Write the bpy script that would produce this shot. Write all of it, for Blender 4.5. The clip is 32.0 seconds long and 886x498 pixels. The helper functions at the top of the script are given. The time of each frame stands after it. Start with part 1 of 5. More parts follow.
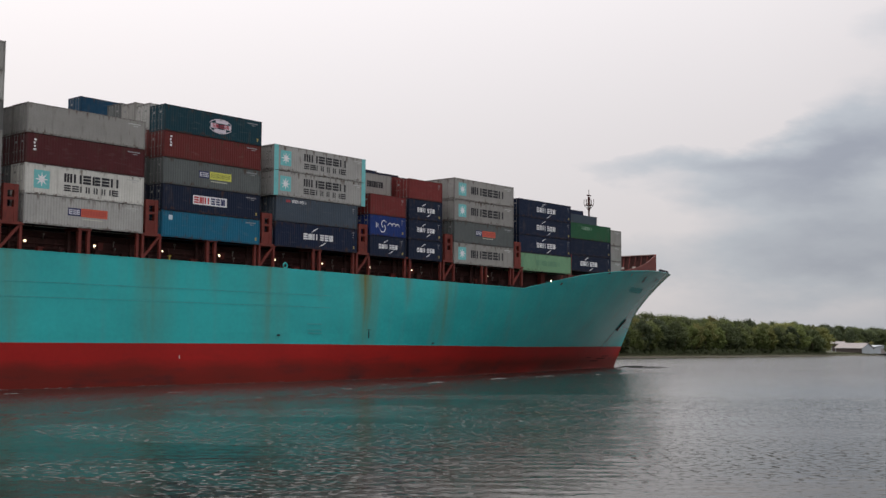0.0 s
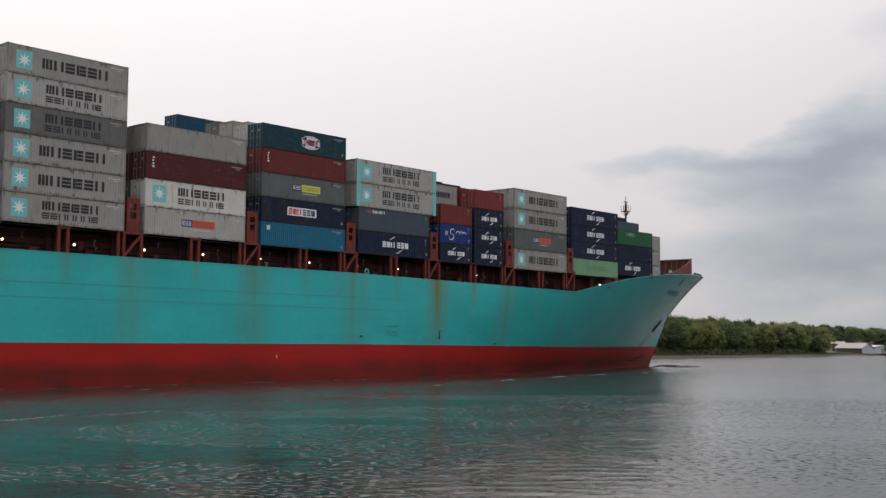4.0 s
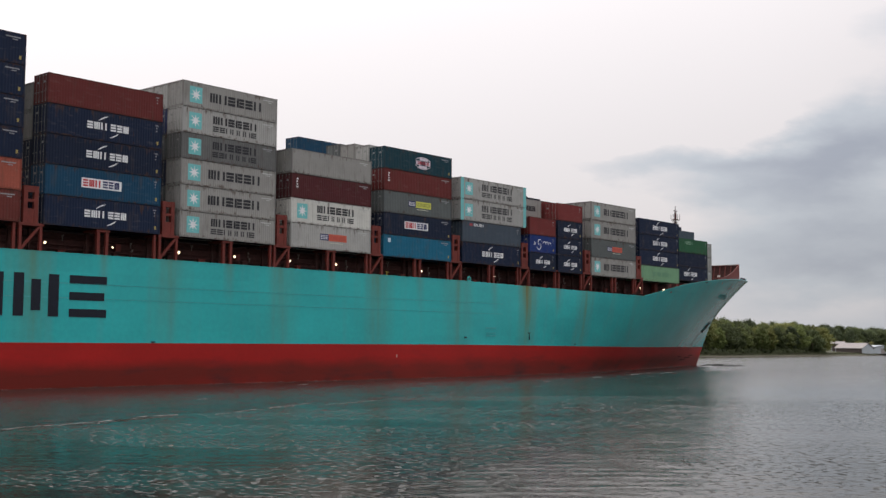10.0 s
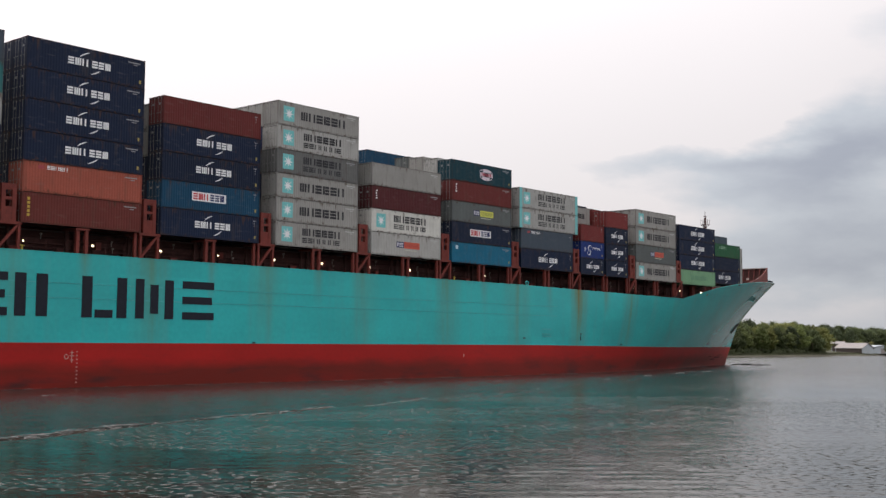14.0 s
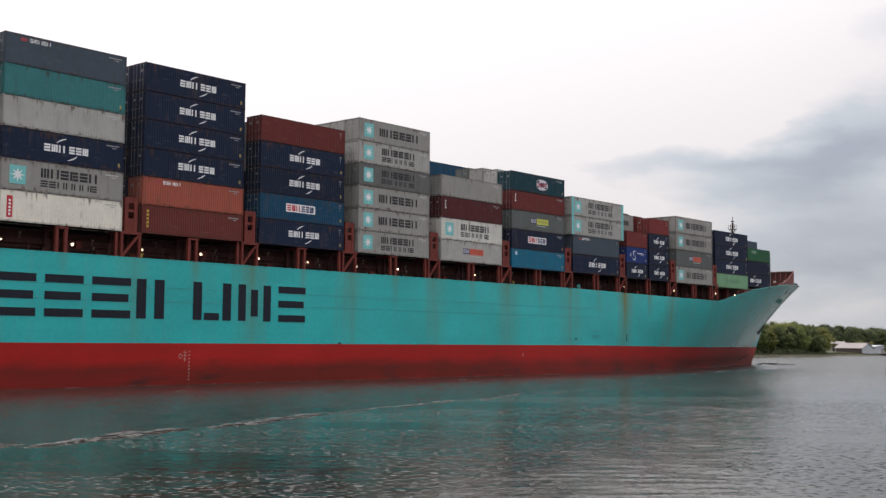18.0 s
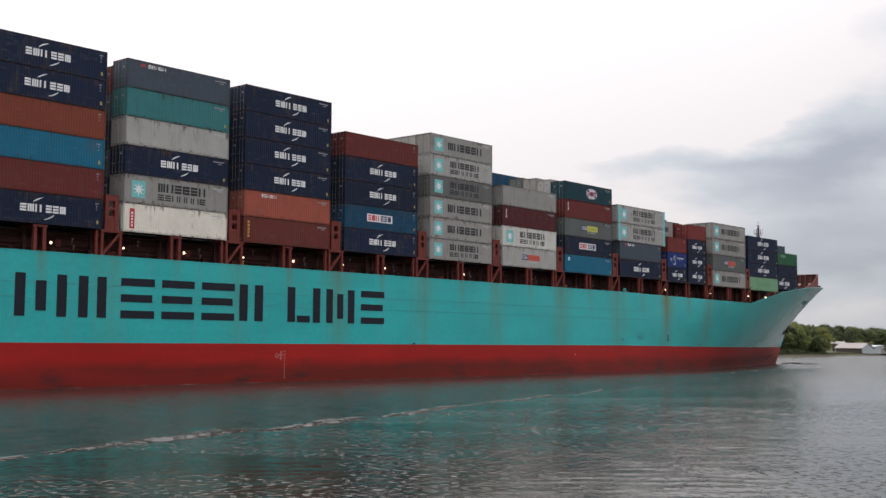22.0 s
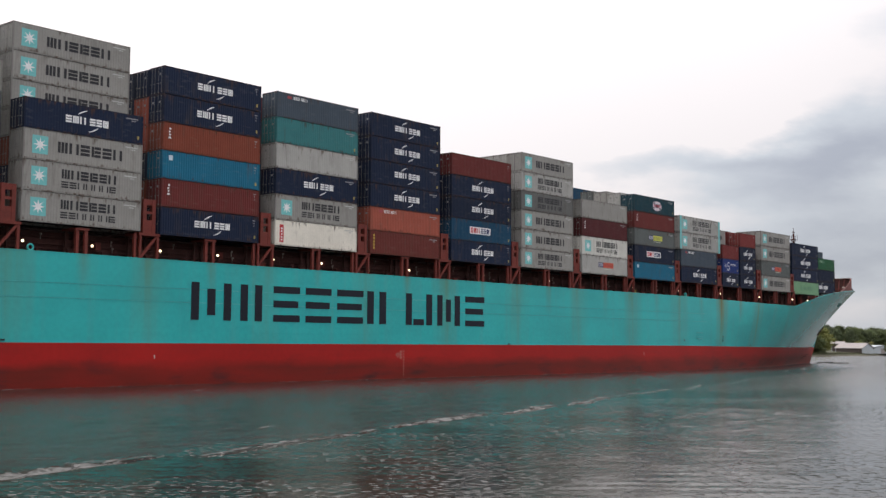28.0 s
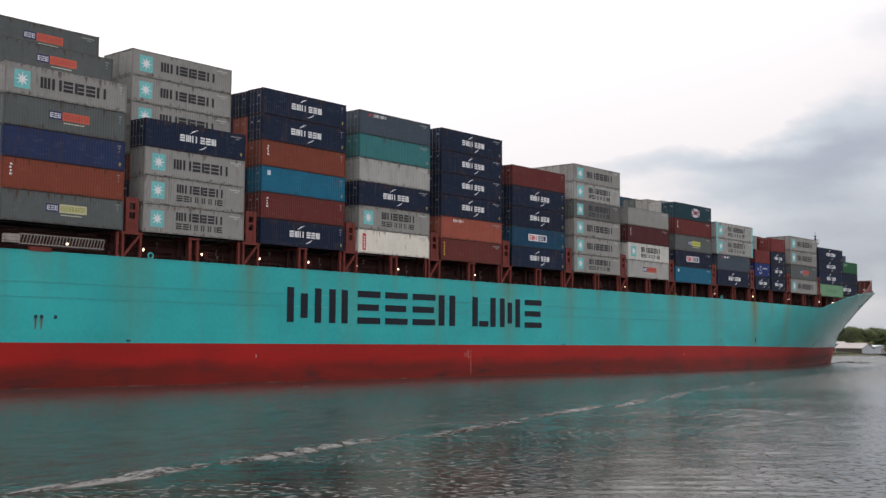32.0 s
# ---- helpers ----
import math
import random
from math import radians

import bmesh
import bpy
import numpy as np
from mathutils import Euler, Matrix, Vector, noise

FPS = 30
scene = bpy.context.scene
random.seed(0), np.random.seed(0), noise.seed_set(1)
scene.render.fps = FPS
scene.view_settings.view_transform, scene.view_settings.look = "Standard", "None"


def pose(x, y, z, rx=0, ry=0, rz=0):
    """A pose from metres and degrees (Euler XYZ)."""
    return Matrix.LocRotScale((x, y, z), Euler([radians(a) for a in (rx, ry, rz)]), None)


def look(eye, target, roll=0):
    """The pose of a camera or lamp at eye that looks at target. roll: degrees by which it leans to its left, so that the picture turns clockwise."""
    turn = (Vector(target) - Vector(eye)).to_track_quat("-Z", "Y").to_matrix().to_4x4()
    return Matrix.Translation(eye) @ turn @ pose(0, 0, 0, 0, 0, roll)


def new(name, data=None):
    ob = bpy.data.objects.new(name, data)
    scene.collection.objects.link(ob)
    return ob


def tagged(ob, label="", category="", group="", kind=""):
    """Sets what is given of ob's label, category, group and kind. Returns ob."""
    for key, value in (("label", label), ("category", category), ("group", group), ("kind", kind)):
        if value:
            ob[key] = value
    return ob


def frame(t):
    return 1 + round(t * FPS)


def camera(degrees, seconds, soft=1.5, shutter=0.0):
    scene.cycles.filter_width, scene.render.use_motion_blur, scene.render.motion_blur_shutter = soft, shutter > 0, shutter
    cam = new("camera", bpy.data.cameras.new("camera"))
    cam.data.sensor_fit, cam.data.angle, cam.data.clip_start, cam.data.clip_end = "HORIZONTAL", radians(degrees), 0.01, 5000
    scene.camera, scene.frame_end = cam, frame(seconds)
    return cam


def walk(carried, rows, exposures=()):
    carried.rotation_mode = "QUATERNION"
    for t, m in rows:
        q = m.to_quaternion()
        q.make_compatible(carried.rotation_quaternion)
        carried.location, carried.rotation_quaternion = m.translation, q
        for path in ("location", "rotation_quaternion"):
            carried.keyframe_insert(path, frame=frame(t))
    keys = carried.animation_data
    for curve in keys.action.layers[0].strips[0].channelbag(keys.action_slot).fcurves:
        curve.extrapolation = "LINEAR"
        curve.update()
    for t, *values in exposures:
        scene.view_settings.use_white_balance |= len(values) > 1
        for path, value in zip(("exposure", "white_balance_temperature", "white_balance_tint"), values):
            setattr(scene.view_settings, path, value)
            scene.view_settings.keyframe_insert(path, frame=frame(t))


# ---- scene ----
EYE_Z = 4.25
cam = camera(42.18, 32.0, soft=1.45)
STILL = Matrix.Translation((0, 0, EYE_Z)) @ pose(0, 0, 0, 94.673, 0, 0) @ pose(0, 0, 0, 0, 0, 0.37)
walk(cam, [(0, STILL), (32, STILL)], exposures=[(0, -0.11), (6, -0.04), (14, 0.1), (23, 0.2), (32, 0.24)])

# ---- world, sun ----
SUN_DIR = Vector((-0.50, 0.62, 0.60)).normalized()
world = bpy.data.worlds.new("overcast_sky")
scene.world = world
world.use_nodes = True


def build_sky():
    nt = world.node_tree
    nt.nodes.clear()
    n, l = nt.nodes.new, nt.links.new
    out, bg = n("ShaderNodeOutputWorld"), n("ShaderNodeBackground")
    co = n("ShaderNodeTexCoord")
    sky = n("ShaderNodeTexSky")
    sky.sky_type, sky.sun_disc = "NISHITA", False
    sky.sun_elevation = math.asin(SUN_DIR.z)
    sky.sun_rotation = math.atan2(SUN_DIR.x, SUN_DIR.y)
    sky.air_density, sky.dust_density = 1.0, 3.0
    # cloud layer, flattened towards the horizon
    sep = n("ShaderNodeSeparateXYZ")
    l(co.outputs["Generated"], sep.inputs[0])
    up = n("ShaderNodeMath"); up.operation = "ADD"; up.inputs[1].default_value = 0.30
    ab = n("ShaderNodeMath"); ab.operation = "ABSOLUTE"
    l(sep.outputs["Z"], ab.inputs[0]); l(ab.outputs[0], up.inputs[0])
    flat = n("ShaderNodeCombineXYZ")
    for k in ("X", "Y"):
        d = n("ShaderNodeMath"); d.operation = "DIVIDE"
        l(sep.outputs[k], d.inputs[0]); l(up.outputs[0], d.inputs[1]); l(d.outputs[0], flat.inputs[k])
    mp = n("ShaderNodeMapping")
    mp.inputs["Location"].default_value = SKY_SHIFT
    mp.inputs["Scale"].default_value = (1.0, 0.95, 1.0)
    l(flat.outputs[0], mp.inputs["Vector"])
    big = n("ShaderNodeTexNoise")
    big.inputs["Scale"].default_value, big.inputs["Detail"].default_value = 2.6, 6.0
    big.inputs["Roughness"].default_value, big.inputs["Distortion"].default_value = 0.6, 0.15
    l(mp.outputs[0], big.inputs["Vector"])

    def calc(op, a, b=None, c=None):
        q = n("ShaderNodeMath"); q.operation = op
        for i, v in enumerate((a, b, c)):
            if isinstance(v, (int, float)):
                q.inputs[i].default_value = v
            elif v is not None:
                l(v, q.inputs[i])
        return q.outputs[0]

    # cloud banks low in the north-east: long flat ellipses with ragged edges, in tangents of azimuth and height
    ahead = calc("MAXIMUM", sep.outputs["Y"], 0.2)
    au, av = calc("DIVIDE", sep.outputs["X"], ahead), calc("DIVIDE", sep.outputs["Z"], ahead)
    plane = n("ShaderNodeCombineXYZ"); l(calc("MULTIPLY", au, 9.0), plane.inputs[0]); l(calc("MULTIPLY", av, 22.0), plane.inputs[1])
    rag = n("ShaderNodeTexNoise"); rag.inputs["Scale"].default_value, rag.inputs["Detail"].default_value, rag.inputs["Roughness"].default_value = 1.0, 5.0, 0.55
    l(plane.outputs[0], rag.inputs["Vector"])
    rs = n("ShaderNodeSeparateXYZ"); l(rag.outputs["Color"], rs.inputs[0])
    wu = calc("MULTIPLY_ADD", calc("SUBTRACT", rs.outputs[0], 0.5), 0.16, au)
    wv = calc("MULTIPLY_ADD", calc("SUBTRACT", rs.outputs[1], 0.5), 0.055, av)
    cloud = calc("MULTIPLY", calc("SUBTRACT", rs.outputs[2], 0.5), 0.17)
    for cu, cv, ru, rv, tilt, amount in CLOUD_BANKS:
        c_, s_ = math.cos(radians(tilt)), math.sin(radians(tilt))
        du, dv = calc("SUBTRACT", wu, cu), calc("SUBTRACT", wv, cv)
        p = calc("DIVIDE", calc("ADD", calc("MULTIPLY", du, c_), calc("MULTIPLY", dv, s_)), ru)
        q = calc("DIVIDE", calc("SUBTRACT", calc("MULTIPLY", dv, c_), calc("MULTIPLY", du, s_)), rv)
        d2 = calc("ADD", calc("MULTIPLY", p, p), calc("MULTIPLY", q, q))
        cloud = calc("ADD", cloud, calc("MULTIPLY", calc("EXPONENT", calc("MULTIPLY", calc("POWER", d2, 1.4), -1.0)), -amount))
    front = n("ShaderNodeMapRange"); front.interpolation_type = "SMOOTHSTEP"
    front.inputs["From Min"].default_value, front.inputs["From Max"].default_value = 0.45, 0.8
    l(sep.outputs["Y"], front.inputs["Value"])
    far_noise = calc("MULTIPLY_ADD", calc("SUBTRACT", big.outputs["Fac"], 0.5), calc("SUBTRACT", 1.0, calc("MULTIPLY", front.outputs[0], 0.8)), CLOUD_MEAN)
    layer = calc("MULTIPLY_ADD", cloud, front.outputs[0], far_noise)
    ramp = n("ShaderNodeValToRGB")
    e = ramp.color_ramp.elements
    e[0].position, e[0].color = 0.35, (0.46, 0.49, 0.57, 1)
    e[1].position, e[1].color = 0.64, (0.94, 0.89, 0.90, 1)
    m = e.new(0.50); m.color = (0.65, 0.685, 0.745, 1)
    # thin cloud round the sun is brighter and less broken
    dot = n("ShaderNodeVectorMath"); dot.operation = "DOT_PRODUCT"
    dot.inputs[1].default_value = SUN_DIR
    l(co.outputs["Generated"], dot.inputs[0])
    thin = n("ShaderNodeMapRange"); thin.interpolation_type = "SMOOTHSTEP"
    thin.inputs["From Min"].default_value, thin.inputs["From Max"].default_value = 0.46, 0.71
    thin.inputs["To Min"].default_value, thin.inputs["To Max"].default_value = -0.02, 0.25
    l(dot.outputs["Value"], thin.inputs["Value"])
    veil = n("ShaderNodeMath"); veil.operation = "ADD"
    # towards the horizon the haze evens the cloud out
    haze = n("ShaderNodeMapRange")
    haze.inputs["From Min"].default_value, haze.inputs["From Max"].default_value = 0.005, 0.05
    l(ab.outputs[0], haze.inputs["Value"])
    even = n("ShaderNodeMix"); even.data_type = "FLOAT"; even.inputs["A"].default_value = 0.525
    l(haze.outputs[0], even.inputs["Factor"]); l(layer, even.inputs["B"])
    l(even.outputs["Result"], veil.inputs[0]); l(thin.outputs[0], veil.inputs[1])
    l(veil.outputs[0], ramp.inputs[0])
    glow = n("ShaderNodeMapRange"); glow.interpolation_type = "SMOOTHSTEP"
    glow.inputs["From Min"].default_value, glow.inputs["From Max"].default_value = 0.45, 0.95
    glow.inputs["To Min"].default_value, glow.inputs["To Max"].default_value = 1.03, 1.2
    l(dot.outputs["Value"], glow.inputs["Value"])
    # an overcast sky is about three times as bright overhead as at the horizon
    steep = n("ShaderNodeMath"); steep.operation = "POWER"; steep.inputs[1].default_value = 1.6
    l(ab.outputs[0], steep.inputs[0])
    rise = n("ShaderNodeMapRange"); rise.clamp = False
    rise.inputs["From Min"].default_value, rise.inputs["From Max"].default_value = 0.0, 1.0
    rise.inputs["To Min"].default_value, rise.inputs["To Max"].default_value = 0.74, 2.75
    l(steep.outputs[0], rise.inputs["Value"])
    both = n("ShaderNodeMath"); both.operation = "MULTIPLY"
    l(glow.outputs[0], both.inputs[0]); l(rise.outputs[0], both.inputs[1])
    # added unseen cloud: dimmer east darkens the bow, brighter south lights the side
    for way, lo, hi, k0, k1 in (((0.97, 0.24, 0.0), 0.45, 0.95, 1.0, 0.7), ((-0.2, -0.98, 0.0), 0.0, 0.9, 1.0, 1.25)):
        dt = n("ShaderNodeVectorMath"); dt.operation = "DOT_PRODUCT"; dt.inputs[1].default_value = way
        l(co.outputs["Generated"], dt.inputs[0])
        bank = n("ShaderNodeMapRange"); bank.interpolation_type = "SMOOTHSTEP"
        for key, v in zip(("From Min", "From Max", "To Min", "To Max"), (lo, hi, k0, k1)):
            bank.inputs[key].default_value = v
        l(dt.outputs["Value"], bank.inputs["Value"])
        q = n("ShaderNodeMath"); q.operation = "MULTIPLY"
        l(both.outputs[0], q.inputs[0]); l(bank.outputs[0], q.inputs[1])
        both = q
    mul = n("ShaderNodeVectorMath"); mul.operation = "SCALE"
    l(ramp.outputs["Color"], mul.inputs[0]); l(both.outputs[0], mul.inputs["Scale"])
    dim = n("ShaderNodeVectorMath"); dim.operation = "SCALE"; dim.inputs["Scale"].default_value = 0.07
    l(sky.outputs["Color"], dim.inputs[0])
    mix = n("ShaderNodeMix"); mix.data_type = "RGBA"; mix.inputs["Factor"].default_value = 0.9
    l(dim.outputs[0], mix.inputs["A"]); l(mul.outputs[0], mix.inputs["B"])
    l(mix.outputs["Result"], bg.inputs["Color"])
    bg.inputs["Strength"].default_value = 1.0
    l(bg.outputs[0], out.inputs[0])


SKY_SHIFT = (4.1, 0.7, 0.0)
CLOUD_MEAN = 0.60
# tangent of azimuth, tangent of height, half length, half height, tilt in degrees, thickness
CLOUD_BANKS = [(0.40, 0.190, 0.15, 0.034, 12, 0.13), (0.32, 0.165, 0.22, 0.022, 5, 0.12), (0.165, 0.163, 0.11, 0.013, 3, 0.11), (0.25, 0.145, 0.2, 0.03, 0, 0.04), (0.285, 0.130, 0.085, 0.017, 2, 0.12),
               (0.25, 0.080, 0.22, 0.032, 0, 0.12), (0.42, 0.09, 0.14, 0.05, 0, 0.10), (0.02, 0.275, 0.04, 0.008, 15, 0.05), (-0.34, 0.258, 0.06, 0.009, -10, 0.05),
               (0.195, 0.194, 0.035, 0.009, 8, -0.05), (0.30, 0.200, 0.05, 0.006, 12, -0.05), (0.36, 0.082, 0.05, 0.009, 4, -0.05), (0.31, 0.027, 0.10, 0.008, 0, -0.09)]
build_sky()
sun = new("sun", bpy.data.lights.new("sun", "SUN"))
sun.data.energy, sun.data.angle, sun.data.color = 0.8, radians(25), (1.0, 0.96, 0.9)
sun.matrix_world = look(SUN_DIR * 900, (0, 0, 0))


# ---- materials ----
def material(name, color, rough=0.6, metal=0.0, vary=0.25, scale=1.5, grain=12.0, bump=0.15, by_object=False, spread=0.0, stain=None, stain_amount=0.0, scuff=0.0, edge_rust=0.0, spec=0.3):
    """A procedural surface: base colour broken up at two scales, with stains and fine relief."""
    m = bpy.data.materials.new(name)
    m.use_nodes = True
    nt = m.node_tree
    n, l = nt.nodes.new, nt.links.new
    bsdf = nt.nodes["Principled BSDF"]
    co = n("ShaderNodeTexCoord")
    a, b = n("ShaderNodeTexNoise"), n("ShaderNodeTexNoise")
    a.inputs["Scale"].default_value, a.inputs["Detail"].default_value = scale, 5
    b.inputs["Scale"].default_value, b.inputs["Detail"].default_value = grain, 3
    info = n("ShaderNodeObjectInfo")
    sh = n("ShaderNodeVectorMath"); sh.operation = "ADD"
    rnd = n("ShaderNodeMath"); rnd.operation = "MULTIPLY"; rnd.inputs[1].default_value = 97.0
    l(info.outputs["Random"], rnd.inputs[0])
    l(co.outputs["Object"], sh.inputs[0]); l(rnd.outputs[0], sh.inputs[1])
    for t in (a, b):
        l(sh.outputs[0], t.inputs["Vector"])
    add = n("ShaderNodeMath"); add.operation = "ADD"
    l(a.outputs["Fac"], add.inputs[0]); l(b.outputs["Fac"], add.inputs[1])
    mr = n("ShaderNodeMapRange")
    mr.inputs["From Min"].default_value, mr.inputs["From Max"].default_value = 0.7, 1.3
    mr.inputs["To Min"].default_value, mr.inputs["To Max"].default_value = 1 - vary, 1 + vary
    l(add.outputs[0], mr.inputs["Value"])
    src = info.outputs["Color"]
    if not by_object:
        rgb = n("ShaderNodeRGB"); rgb.outputs[0].default_value = (*color, 1)
        src = rgb.outputs[0]
    if spread:
        hs = n("ShaderNodeHueSaturation")
        vr = n("ShaderNodeMapRange")
        vr.inputs["To Min"].default_value, vr.inputs["To Max"].default_value = 1 - spread, 1 + spread
        l(info.outputs["Random"], vr.inputs["Value"])
        l(vr.outputs[0], hs.inputs["Value"]); l(src, hs.inputs["Color"])
        src = hs.outputs[0]
    sc = n("ShaderNodeVectorMath"); sc.operation = "SCALE"
    l(src, sc.inputs[0]); l(mr.outputs[0], sc.inputs["Scale"])
    last = sc.outputs[0]
    if stain:
        st = n("ShaderNodeTexNoise")
        st.inputs["Scale"].default_value, st.inputs["Detail"].default_value = 1.0, 6
        mp = n("ShaderNodeMapping"); mp.inputs["Scale"].default_value = (1.6, 1.6, 0.35)
        l(sh.outputs[0], mp.inputs["Vector"]); l(mp.outputs[0], st.inputs["Vector"])
        rr = n("ShaderNodeMapRange")
        rr.inputs["From Min"].default_value, rr.inputs["From Max"].default_value = 0.56, 0.78
        rr.inputs["To Max"].default_value = stain_amount
        l(st.outputs["Fac"], rr.inputs["Value"])
        mx = n("ShaderNodeMix"); mx.data_type = "RGBA"
        mx.inputs["B"].default_value = (*stain, 1)
        l(rr.outputs[0], mx.inputs["Factor"]); l(last, mx.inputs["A"])
        last = mx.outputs["Result"]
    if scuff:
        # pale scrapes, long and low
        sn = n("ShaderNodeTexNoise"); sn.inputs["Scale"].default_value, sn.inputs["Detail"].default_value = 1.0, 4
        sm = n("ShaderNodeMapping"); sm.inputs["Scale"].default_value = (0.9, 0.9, 3.2)
        l(sh.outputs[0], sm.inputs["Vector"]); l(sm.outputs[0], sn.inputs["Vector"])
        sr = n("ShaderNodeMapRange")
        sr.inputs["From Min"].default_value, sr.inputs["From Max"].default_value, sr.inputs["To Max"].default_value = 0.58, 0.80, scuff
        l(sn.outputs["Fac"], sr.inputs["Value"])
        sx = n("ShaderNodeMix"); sx.data_type = "RGBA"; sx.inputs["B"].default_value = (0.24, 0.23, 0.21, 1)
        l(sr.outputs[0], sx.inputs["Factor"]); l(last, sx.inputs["A"])
        last = sx.outputs["Result"]
    if edge_rust:
        # rust that creeps from the rails: blots near the lower and upper edge, with drips below them
        ez = n("ShaderNodeSeparateXYZ"); l(co.outputs["Object"], ez.inputs[0])
        en = n("ShaderNodeTexNoise"); en.inputs["Scale"].default_value, en.inputs["Detail"].default_value = 1.0, 6
        em = n("ShaderNodeMapping"); em.inputs["Scale"].default_value = (2.6, 2.6, 0.5)
        l(sh.outputs[0], em.inputs["Vector"]); l(em.outputs[0], en.inputs["Vector"])
        parts_ = []
        for a0, a1 in ((0.10, 0.55), (2.62, 1.9)):
            er = n("ShaderNodeMapRange")
            er.inputs["From Min"].default_value, er.inputs["From Max"].default_value, er.inputs["To Min"].default_value, er.inputs["To Max"].default_value = a0, a1, 0.16, 0.0
            l(ez.outputs["Z"], er.inputs["Value"]); parts_.append(er.outputs[0])
        ex = n("ShaderNodeMath"); ex.operation = "MAXIMUM"; l(parts_[0], ex.inputs[0]); l(parts_[1], ex.inputs[1])
        ea = n("ShaderNodeMath"); ea.operation = "ADD"; l(en.outputs["Fac"], ea.inputs[0]); l(ex.outputs[0], ea.inputs[1])
        ef = n("ShaderNodeMapRange")
        ef.inputs["From Min"].default_value, ef.inputs["From Max"].default_value, ef.inputs["To Max"].default_value = 0.66, 0.80, edge_rust
        l(ea.outputs[0], ef.inputs["Value"])
        eq = n("ShaderNodeMix"); eq.data_type = "RGBA"; eq.inputs["B"].default_value = (0.062, 0.032, 0.02, 1)
        l(ef.outputs[0], eq.inputs["Factor"]); l(last, eq.inputs["A"])
        last = eq.outputs["Result"]
    l(last, bsdf.inputs["Base Color"])
    bsdf.inputs["Roughness"].default_value, bsdf.inputs["Metallic"].default_value, bsdf.inputs["Specular IOR Level"].default_value = rough, metal, spec
    if bump:
        bp = n("ShaderNodeBump"); bp.inputs["Strength"].default_value, bp.inputs["Distance"].default_value = bump, 0.02
        l(b.outputs["Fac"], bp.inputs["Height"]); l(bp.outputs[0], bsdf.inputs["Normal"])
    return m


